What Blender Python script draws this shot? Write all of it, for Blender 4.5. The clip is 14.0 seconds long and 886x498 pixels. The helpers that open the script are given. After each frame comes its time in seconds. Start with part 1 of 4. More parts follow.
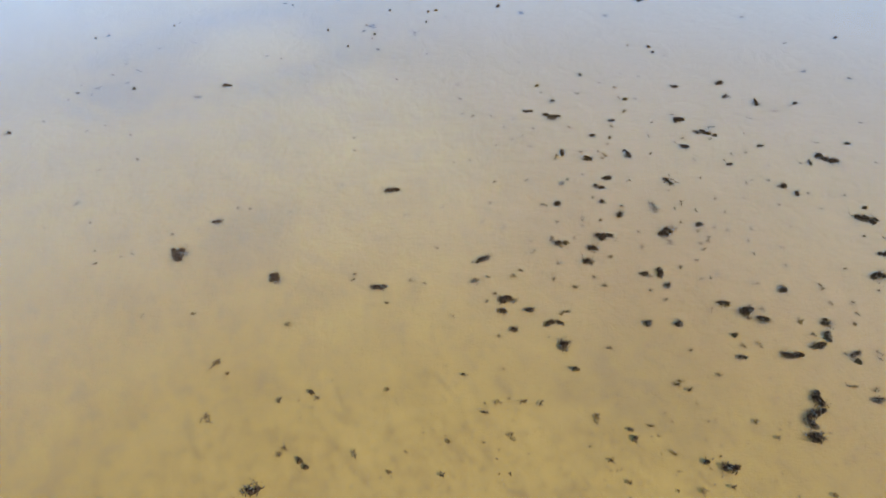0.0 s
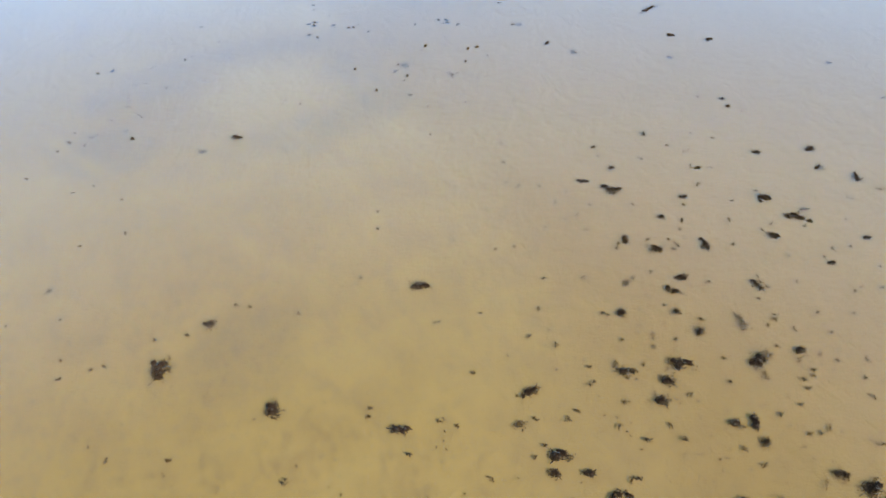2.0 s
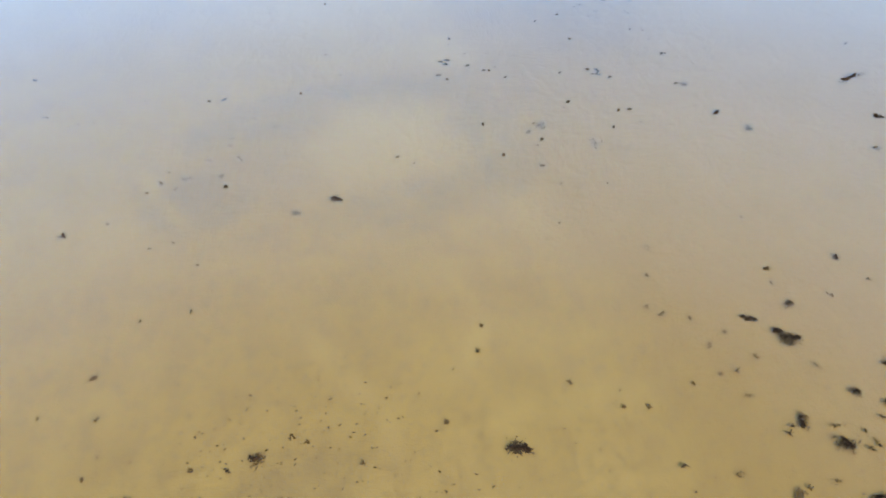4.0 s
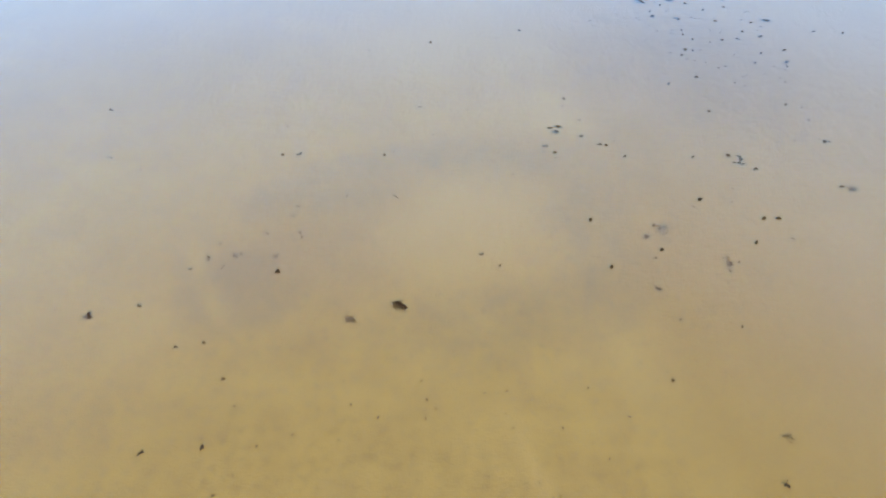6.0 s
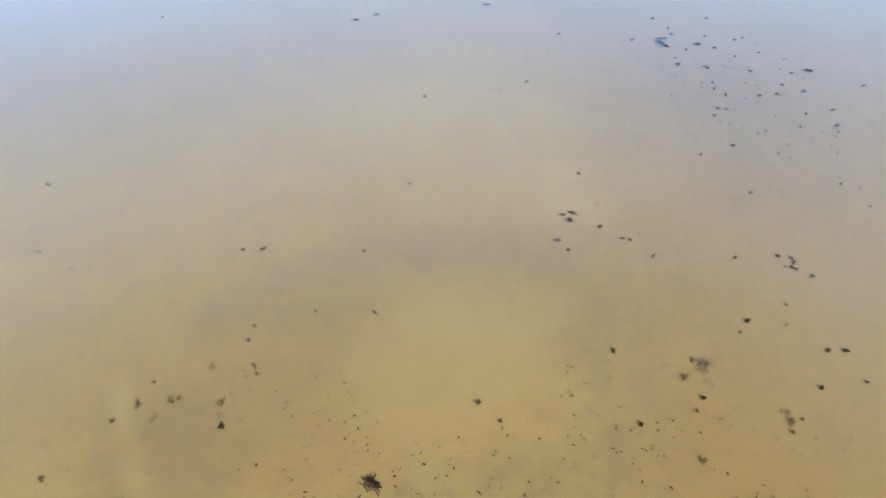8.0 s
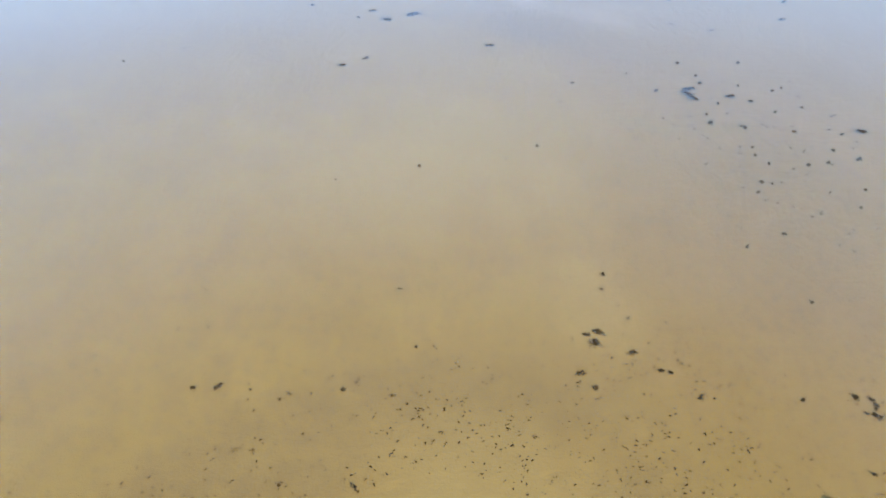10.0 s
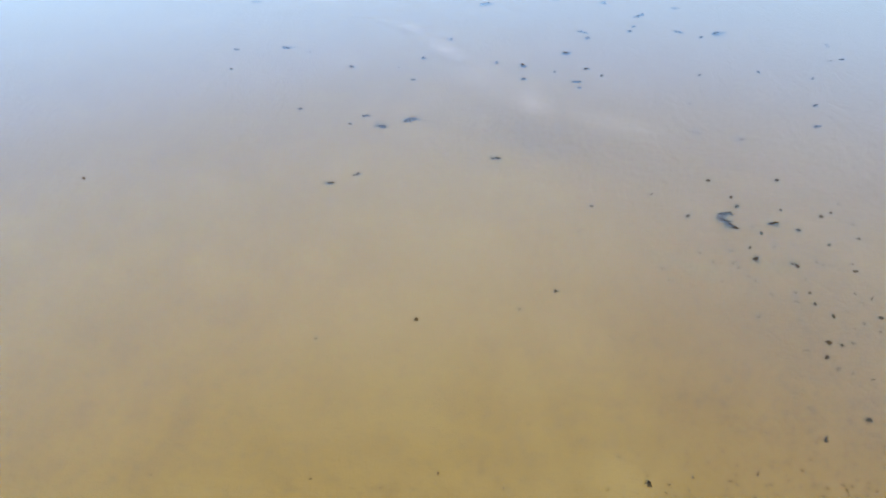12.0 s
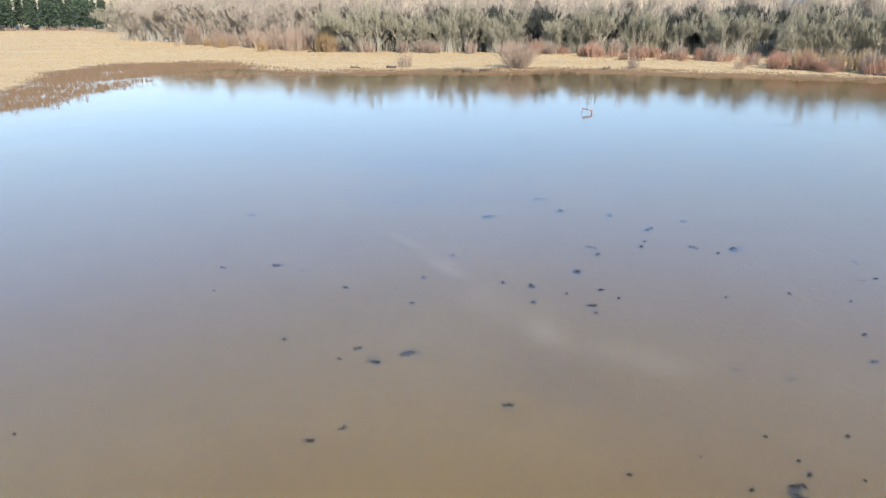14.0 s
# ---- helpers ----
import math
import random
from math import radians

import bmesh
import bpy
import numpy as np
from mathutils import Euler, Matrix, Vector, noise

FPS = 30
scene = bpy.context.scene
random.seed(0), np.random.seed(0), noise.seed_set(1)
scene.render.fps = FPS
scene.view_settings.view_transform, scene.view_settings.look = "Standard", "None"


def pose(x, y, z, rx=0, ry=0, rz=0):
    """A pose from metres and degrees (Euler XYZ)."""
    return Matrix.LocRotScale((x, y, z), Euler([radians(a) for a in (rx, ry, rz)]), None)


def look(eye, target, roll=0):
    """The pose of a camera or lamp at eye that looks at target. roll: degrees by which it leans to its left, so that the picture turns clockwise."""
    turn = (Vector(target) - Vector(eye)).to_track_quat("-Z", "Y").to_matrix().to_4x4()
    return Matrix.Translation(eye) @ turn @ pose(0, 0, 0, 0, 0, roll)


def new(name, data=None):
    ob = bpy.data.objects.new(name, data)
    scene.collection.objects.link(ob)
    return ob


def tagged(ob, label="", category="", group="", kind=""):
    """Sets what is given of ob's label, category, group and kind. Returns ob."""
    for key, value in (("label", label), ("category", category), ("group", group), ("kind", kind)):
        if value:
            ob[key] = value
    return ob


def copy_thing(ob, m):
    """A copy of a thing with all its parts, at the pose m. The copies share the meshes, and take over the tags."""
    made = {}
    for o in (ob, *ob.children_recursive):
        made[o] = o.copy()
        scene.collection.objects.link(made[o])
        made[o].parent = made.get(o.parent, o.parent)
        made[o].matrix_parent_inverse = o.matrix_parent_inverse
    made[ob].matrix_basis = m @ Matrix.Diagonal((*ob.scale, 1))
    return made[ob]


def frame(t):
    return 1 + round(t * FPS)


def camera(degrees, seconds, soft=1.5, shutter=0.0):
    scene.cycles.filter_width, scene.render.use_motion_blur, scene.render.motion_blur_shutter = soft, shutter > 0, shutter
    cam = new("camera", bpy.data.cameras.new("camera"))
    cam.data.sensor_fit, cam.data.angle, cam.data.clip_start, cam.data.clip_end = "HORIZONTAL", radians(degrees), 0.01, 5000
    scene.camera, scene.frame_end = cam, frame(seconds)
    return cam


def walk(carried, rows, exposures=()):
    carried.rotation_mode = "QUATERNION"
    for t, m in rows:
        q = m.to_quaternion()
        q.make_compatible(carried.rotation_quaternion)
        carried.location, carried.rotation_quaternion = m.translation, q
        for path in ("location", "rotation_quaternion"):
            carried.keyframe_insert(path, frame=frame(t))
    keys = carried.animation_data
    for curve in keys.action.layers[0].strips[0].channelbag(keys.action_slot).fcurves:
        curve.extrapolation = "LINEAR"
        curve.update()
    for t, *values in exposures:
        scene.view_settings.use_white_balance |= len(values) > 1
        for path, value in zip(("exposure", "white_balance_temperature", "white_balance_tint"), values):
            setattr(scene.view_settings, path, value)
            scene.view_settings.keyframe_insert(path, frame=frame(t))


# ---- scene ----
cam = camera(65.8, 14.0, soft=1.1)
METRES, EYE, TILT, LEAN, TURN = 48.0, 18.0, 0.0, 0.0, -26.2
ROWS = [
    (0.0, 0.0, 0.0, 0.0, 0.01, -40.0, -0.02),
    (0.5, -0.0023, 0.0342, -0.0009, -0.05, -40.07, -0.05),
    (1.0, -0.0038, 0.0689, -0.0019, 0.29, -40.09, -0.04),
    (1.5, -0.0053, 0.1041, -0.0029, 0.77, -40.08, 0.04),
    (2.0, -0.0092, 0.1402, -0.0046, 3.01, -40.06, 0.07),
    (2.5, -0.0124, 0.1765, -0.0062, 6.56, -40.03, 0.19),
    (3.0, -0.0164, 0.2128, -0.0073, 9.05, -40.01, 0.24),
    (3.5, -0.0206, 0.2495, -0.0085, 12.15, -40.0, 0.37),
    (4.0, -0.0264, 0.2865, -0.0095, 15.36, -39.97, 0.42),
    (6.5, -0.0749, 0.4666, -0.0098, 26.67, -39.77, 0.42),
    (7.0, -0.0882, 0.5017, -0.0086, 26.68, -39.83, 0.4),
    (7.5, -0.1024, 0.5361, -0.0088, 26.63, -39.78, 0.38),
    (8.0, -0.1182, 0.5704, -0.0076, 26.56, -39.86, 0.34),
    (8.5, -0.1341, 0.6041, -0.0069, 26.52, -39.87, 0.33),
    (11.0, -0.2142, 0.7635, -0.0053, 26.34, -40.03, 0.32),
    (11.5, -0.2299, 0.7948, -0.0052, 26.35, -37.57, 0.35),
    (12.0, -0.2466, 0.8239, -0.0057, 26.26, -34.89, 0.3),
    (12.5, -0.2634, 0.8531, -0.0047, 26.18, -32.06, 0.28),
    (13.0, -0.2793, 0.8817, -0.0053, 26.11, -27.76, 0.26),
    (13.5, -0.2928, 0.9111, -0.0051, 26.16, -23.56, 0.34),
    (14.0, -0.3067, 0.9374, -0.0052, 26.15, -19.4, 0.34),
]
walk(cam, [(t, pose(0, 0, EYE, TILT, LEAN, TURN) @ pose(METRES * x, METRES * y, METRES * z, 90 + pitch, roll, yaw)) for t, x, y, z, yaw, pitch, roll in ROWS],
     [(0.0, 1.95, 6500, 12.5), (11.0, 1.94, 6500, 12.5), (12.5, 1.66, 6620, 15), (13.2, 1.45, 6850, 17.5), (14.0, 1.24, 6900, 19)])

# ---- light ----
SUN_AZIMUTH, SUN_HEIGHT = radians(157), radians(32)
world = bpy.data.worlds.new("sky")
scene.world = world
world.use_nodes = True
wn, wl = world.node_tree.nodes, world.node_tree.links
sky = wn.new("ShaderNodeTexSky")
sky.sky_type, sky.sun_disc = "NISHITA", False
sky.sun_elevation, sky.sun_rotation = SUN_HEIGHT, SUN_AZIMUTH
sky.air_density, sky.dust_density, sky.ozone_density = 1.0, 0.25, 2.5
SKY_TONES = (0.0, (0.07, 0.165, 0.255)), (0.16, (0.12, 0.295, 0.47)), (0.37, (0.14, 0.40, 0.84)), (0.59, (0.44, 0.95, 1.40)), (0.83, (0.08, 0.17, 0.22)), (1.0, (0.03, 0.06, 0.08))
# clear blue air, deeper towards the zenith, evens out the pale horizon
tone = wn.new("ShaderNodeMix")
tone.data_type, tone.blend_type = "RGBA", "ADD"
tone.inputs[0].default_value = 1.0
heading = wn.new("ShaderNodeTexCoord").outputs["Generated"]
rise = wn.new("ShaderNodeSeparateXYZ")
wl.new(heading, rise.inputs[0])
depth = wn.new("ShaderNodeValToRGB")
depth.color_ramp.interpolation = "EASE"
while len(depth.color_ramp.elements) < len(SKY_TONES):
    depth.color_ramp.elements.new(0.5)
for stop, (at, c) in zip(depth.color_ramp.elements, SKY_TONES):
    stop.position, stop.color = at, (*c, 1)
wl.new(rise.outputs[2], depth.inputs["Fac"])
# the air is deepest blue square to the sun and paler opposite to it
away = wn.new("ShaderNodeVectorMath")
away.operation = "DOT_PRODUCT"
away.inputs[1].default_value = (-math.sin(SUN_AZIMUTH), -math.cos(SUN_AZIMUTH), 0)
wl.new(heading, away.inputs[0])
pale_air = wn.new("ShaderNodeMath")
pale_air.operation = "MULTIPLY_ADD"
pale_air.inputs[1].default_value, pale_air.inputs[2].default_value = 2.2, 8.0
wl.new(away.outputs["Value"], pale_air.inputs[0])
boost = wn.new("ShaderNodeVectorMath")
boost.operation = "SCALE"
wl.new(pale_air.outputs[0], boost.inputs["Scale"])
wl.new(depth.outputs["Color"], boost.inputs[0])
wl.new(boost.outputs[0], tone.inputs[7])
wl.new(sky.outputs["Color"], tone.inputs[6])
wl.new(tone.outputs[2], wn["Background"].inputs["Color"])
wn["Background"].inputs["Strength"].default_value = 0.074
sun = new("sun", bpy.data.lights.new("sun", "SUN"))
sun.data.energy, sun.data.angle, sun.data.color = 5.0, radians(0.6), (1.0, 0.94, 0.84)
toward = Vector((math.sin(SUN_AZIMUTH) * math.cos(SUN_HEIGHT), math.cos(SUN_AZIMUTH) * math.cos(SUN_HEIGHT), math.sin(SUN_HEIGHT)))
sun.matrix_world = look(toward * 300, (0, 0, 0))


# ---- materials ----
class Shade:
    """A node material with short calls for its nodes."""

    def __init__(self, name):
        self.mat = bpy.data.materials.new(name)
        self.mat.use_nodes = True
        self.n, self.l = self.mat.node_tree.nodes, self.mat.node_tree.links
        self.bsdf = self.n["Principled BSDF"]
        self.coord = self.n.new("ShaderNodeNewGeometry").outputs["Position"]
        self.wobble = None

    def put(self, socket, value):
        if isinstance(value, bpy.types.NodeSocket):
            self.l.new(value, socket)
        else:
            socket.default_value = value

    def noise(self, scale, detail=4.0, rough=0.55, warp=0.0, at=None, stretch=None):
        node = self.n.new("ShaderNodeTexNoise")
        at = at or self.coord
        if stretch:
            m = self.n.new("ShaderNodeMapping")
            m.inputs["Rotation"].default_value = (0, 0, radians(stretch[2]))
            m.inputs["Scale"].default_value = (stretch[0], stretch[1], 1)
            self.l.new(at, m.inputs["Vector"])
            at = m.outputs["Vector"]
        self.l.new(at, node.inputs["Vector"])
        for key, v in (("Scale", scale), ("Detail", detail), ("Roughness", rough), ("Distortion", warp)):
            node.inputs[key].default_value = v
        return node.outputs["Fac"]

    def ramp(self, fac, *stops):
        node = self.n.new("ShaderNodeValToRGB")
        e = node.color_ramp.elements
        while len(e) < len(stops):
            e.new(0.5)
        for k, (p, c) in zip(e, stops):
            k.position, k.color = p, (*c, 1) if isinstance(c, tuple) else (c, c, c, 1)
        self.l.new(fac, node.inputs["Fac"])
        return node.outputs["Color"]

    def mix(self, fac, a, b, how="MIX"):
        node = self.n.new("ShaderNodeMix")
        node.data_type, node.blend_type = "RGBA", how
        self.put(node.inputs[0], fac)
        for socket, v in ((node.inputs[6], a), (node.inputs[7], b)):
            self.put(socket, (*v, 1) if isinstance(v, tuple) and len(v) == 3 else v)
        return node.outputs[2]

    def sums(self, how, a, b, c=None, clamp=False):
        node = self.n.new("ShaderNodeMath")
        node.operation, node.use_clamp = how, clamp
        for socket, v in zip(node.inputs, (a, b, c)):
            if v is not None:
                self.put(socket, v)
        return node.outputs[0]

    def bump(self, height, strength, distance):
        node = self.n.new("ShaderNodeBump")
        node.inputs["Strength"].default_value, node.inputs["Distance"].default_value = strength, distance
        self.l.new(height, node.inputs["Height"])
        return node.outputs["Normal"]

    def axis(self, k):
        node = self.n.new("ShaderNodeSeparateXYZ")
        self.l.new(self.coord, node.inputs[0])
        return node.outputs[k]

    def per_object(self):
        return self.n.new("ShaderNodeObjectInfo").outputs["Random"]

    def per_piece(self):
        return self.n.new("ShaderNodeNewGeometry").outputs["Random Per Island"]

    def blob(self, x, y, rx, ry, angle, soft=0.5):
        """1 inside a patch of that size on the plan, fading to 0 outside it."""
        m = self.n.new("ShaderNodeMapping")
        m.vector_type = "TEXTURE"
        m.inputs["Location"].default_value, m.inputs["Rotation"].default_value = (x, y, 0), (0, 0, radians(angle))
        m.inputs["Scale"].default_value = (rx, ry, 1000)
        self.l.new(self.coord, m.inputs["Vector"])
        d = self.n.new("ShaderNodeVectorMath")
        d.operation = "LENGTH"
        self.l.new(m.outputs["Vector"], d.inputs[0])
        if self.wobble is None:
            self.wobble = self.sums("MULTIPLY", self.sums("SUBTRACT", self.noise(0.22, 5, 0.62), 0.5), 1.6)
        return self.ramp(self.sums("ADD", d.outputs["Value"], self.wobble), (max(0.0, 1 - soft), 1.0), (1.0, 0.0))

    def trail(self, points, width, soft=0.6):
        """1 along a winding line on the plan, fading to 0 at its sides."""
        out = None
        for (ax, ay), (bx, by) in zip(points, points[1:]):
            k = self.blob((ax + bx) / 2, (ay + by) / 2, 0.62 * math.hypot(bx - ax, by - ay) + 0.4 * width, width, math.degrees(math.atan2(by - ay, bx - ax)), soft)
            out = k if out is None else self.sums("MAXIMUM", out, k)
        return out

    def finish(self, color, rough=0.8, normal=None, **rest):
        self.put(self.bsdf.inputs["Base Color"], (*color, 1) if isinstance(color, tuple) else color)
        self.put(self.bsdf.inputs["Roughness"], rough)
        if normal:
            self.l.new(normal, self.bsdf.inputs["Normal"])
        for key, v in rest.items():
            self.put(self.bsdf.inputs[key.replace("_", " ")], v)
        return self.mat


def ground_material():
    s = Shade("mud_and_dry_grass")
    broad = s.noise(0.06, 5, 0.6, 0.6)
    drift = s.noise(0.30, 5, 0.6, 0.3, stretch=(1.0, 0.6, 25))
    fine = s.noise(3.0, 6, 0.7)
    mud = s.mix(s.ramp(broad, (0.35, 0.0), (0.65, 1.0)), (0.108, 0.064, 0.008), (0.118, 0.071, 0.012))
    mud = s.mix(s.ramp(drift, (0.35, 0.0), (0.7, 0.45)), mud, (0.098, 0.058, 0.008))
    mottle = s.noise(0.9, 5, 0.6, 0.4, stretch=(1.0, 0.55, 60))
    mud = s.mix(s.ramp(mottle, (0.42, 0.0), (0.68, 0.5)), mud, (0.084, 0.046, 0.006))
    mud = s.mix(s.sums("MULTIPLY", s.ramp(fine, (0.50, 0.0), (0.68, 1.0)), 0.5), mud, (0.064, 0.035, 0.006))
    raked = s.noise(1.7, 5, 0.65, 0.8, stretch=(1.0, 0.45, 130))
    shallow = s.sums("MAXIMUM", s.sums("MULTIPLY_ADD", s.axis(1), -0.04, 1.6, clamp=True), 0.25)
    mud = s.mix(s.sums("MULTIPLY", shallow, s.ramp(raked, (0.52, 0.0), (0.70, 0.8))), mud, (0.070, 0.039, 0.007))
    mud = s.mix(s.sums("MULTIPLY", shallow, s.ramp(raked, (0.28, 0.5), (0.46, 0.0))), mud, (0.130, 0.083, 0.016))
    pale = s.noise(0.55, 5, 0.6, 0.6, stretch=(0.5, 1.0, 35))
    mud = s.mix(s.ramp(pale, (0.50, 0.0), (0.75, 0.5)), mud, (0.128, 0.082, 0.016))
    specks = s.noise(7.0, 3, 0.6)
    mud = s.mix(s.ramp(specks, (0.64, 0.0), (0.72, 0.6)), mud, (0.030, 0.018, 0.006))
    # beds of dead algae, darker than the silt round them
    algae = s.noise(0.8, 6, 0.7, 0.8)
    for x, y, rx, ry, a in ((20.5, 60, 7.5, 12, -20), (9, 47, 9, 5, 10), (1.5, 41, 7, 5, 0), (15.5, 16, 9, 8, 30), (14, 79, 12, 5, -25)):
        k = s.sums("MULTIPLY", s.blob(x, y, rx, ry, a, 0.7), s.ramp(algae, (0.3, 0.35), (0.7, 0.8)))
        mud = s.mix(k, mud, (0.082, 0.045, 0.008))
    mud = s.mix(s.sums("MULTIPLY", s.blob(24.0, 59, 6.0, 12, -10, 0.7), s.ramp(s.noise(2.4, 6, 0.75), (0.35, 0.35), (0.65, 1.0))), mud, (0.078, 0.042, 0.006))
    # the beds end raggedly round the bare silt
    speckle = s.ramp(s.noise(1.3, 7, 0.75, 0.5), (0.38, 0.25), (0.62, 1.0))
    for x, y, rx, ry, a in ((1.5, 45.5, 4.5, 3.0, 20), (7.5, 47.6, 6.5, 2.3, -8), (12.6, 42.0, 2.4, 5.0, 5), (9.0, 37.4, 6.0, 2.4, 8), (-1.5, 38.8, 2.6, 3.2, 60), (19.8, 61.0, 3.2, 3.4, 20),
                            (3.0, 24.0, 3.6, 2.2, 40), (13.0, 77.6, 4.5, 2.6, -20), (19.5, 70.5, 4.0, 5.5, 20), (13, 10, 5, 3, 30), (23.0, 58.0, 4.5, 7.0, -10), (21.5, 66.0, 5.0, 3.5, 0), (16.5, 74.5, 5.0, 2.6, -20), (27, 71, 6, 4, 10)):
        mud = s.mix(s.sums("MULTIPLY", s.blob(x, y, rx, ry, a, 0.55), s.sums("MULTIPLY", speckle, 0.5)), mud, (0.056, 0.032, 0.009))
    # smooth fresh silt
    for x, y, rx, ry, a in ((6.5, 41.2, 3.4, 4.0, 20), (8.0, 45.0, 4.0, 2.6, -10), (13.5, 52.5, 5.5, 3.2, 15), (6.0, 62.0, 9.0, 6.0, 30), (16, 33, 7, 3.5, -20)):
        mud = s.mix(s.sums("MULTIPLY", s.blob(x, y, rx, ry, a, 0.5), 0.42), mud, (0.124, 0.080, 0.020))
    # bed lightened down the middle, standing in for the lens falloff at the sides
    vignette_lift = s.sums("MAXIMUM", s.blob(8.5, 20, 9, 14, -20, 0.9), s.sums("MAXIMUM", s.blob(7.5, 44, 9, 16, 0, 0.9), s.blob(7, 68, 10, 14, 5, 0.9)))
    mud = s.mix(s.sums("MULTIPLY", vignette_lift, 0.18), mud, (0.138, 0.092, 0.026))
    # bed tinted redder on one flank and further out, for the camera's colour cast
    warm_cast = s.sums("MAXIMUM", s.ramp(s.sums("ADD", s.sums("MULTIPLY", s.axis(0), 0.05), s.sums("MULTIPLY", broad, 0.5)), (0.85, 0.0), (1.35, 1.0)), s.ramp(s.sums("ADD", s.sums("MULTIPLY", s.axis(1), 0.02), s.sums("MULTIPLY", broad, 0.4)), (1.25, 0.0), (1.6, 0.9)))
    mud = s.mix(s.sums("MULTIPLY", warm_cast, 0.65), mud, (0.089, 0.048, 0.002))
    outer = s.sums("MULTIPLY_ADD", s.axis(1), 0.06, s.sums("MULTIPLY_ADD", s.noise(0.15, 4, 0.6, 0.5), 0.8, -3.9), clamp=True)
    mud = s.mix(s.sums("MULTIPLY", outer, 0.3), mud, (0.092, 0.046, 0.002))
    # pale furrows where the silt was stirred
    for points, width in ((((3.0, 30.5), (4.2, 28.0), (5.4, 26.3), (5.6, 24.2)), 0.55), (((-4.0, 42.0), (-2.7, 38.8), (-1.6, 37.2)), 0.55), (((8.0, 27.0), (9.5, 29.5), (8.5, 32.5)), 0.5)):
        mud = s.mix(s.sums("MULTIPLY", s.trail(points, width, 0.9), 0.4), mud, (0.140, 0.092, 0.026))
    # bed darkened where the water deepens, standing in for light lost with depth
    depth_dim = s.ramp(s.sums("MULTIPLY", s.axis(2), -1.0), (0.40, 0.0), (0.95, 1.0))
    mud = s.mix(depth_dim, mud, (0.062, 0.041, 0.024))
    patch = s.noise(0.09, 5, 0.65, 0.4)
    blades = s.noise(2.2, 6, 0.75, stretch=(1, 0.3, 0))
    grass = s.mix(s.ramp(patch, (0.3, 0.0), (0.7, 1.0)), (0.262, 0.198, 0.104), (0.315, 0.244, 0.134))
    grass = s.mix(s.ramp(blades, (0.35, 0.35), (0.7, 0.0)), grass, (0.205, 0.150, 0.076))
    sweep = s.noise(0.03, 5, 0.6, 0.5, stretch=(0.35, 1.6, 8))
    grass = s.mix(s.ramp(sweep, (0.42, 0.0), (0.7, 0.6)), grass, (0.205, 0.150, 0.070))
    edge = s.ramp(s.sums("ADD", s.axis(2), s.sums("ADD", s.sums("MULTIPLY", s.sums("SUBTRACT", fine, 0.5), 0.35), s.sums("MULTIPLY", s.sums("SUBTRACT", s.noise(0.22, 4, 0.6), 0.5), 0.7))), (0.10, 0.0), (0.42, 1.0))
    wet = (0.085, 0.056, 0.032)
    shore = s.mix(s.ramp(s.axis(2), (0.0, 0.0), (0.06, 1.0)), mud, wet)
    color = s.mix(edge, shore, grass)
    ridges = s.sums("MULTIPLY", s.noise(0.8, 4, 0.6, 0.6, stretch=(1.0, 0.55, 48)), 0.7)
    relief = s.sums("MULTIPLY", s.sums("ADD", s.noise(1.5, 8, 0.7), ridges), s.ramp(s.axis(2), (0.0, 1.0), (0.3, 0.3)))
    return s.finish(color, 0.9, s.bump(relief, 0.6, 0.12))


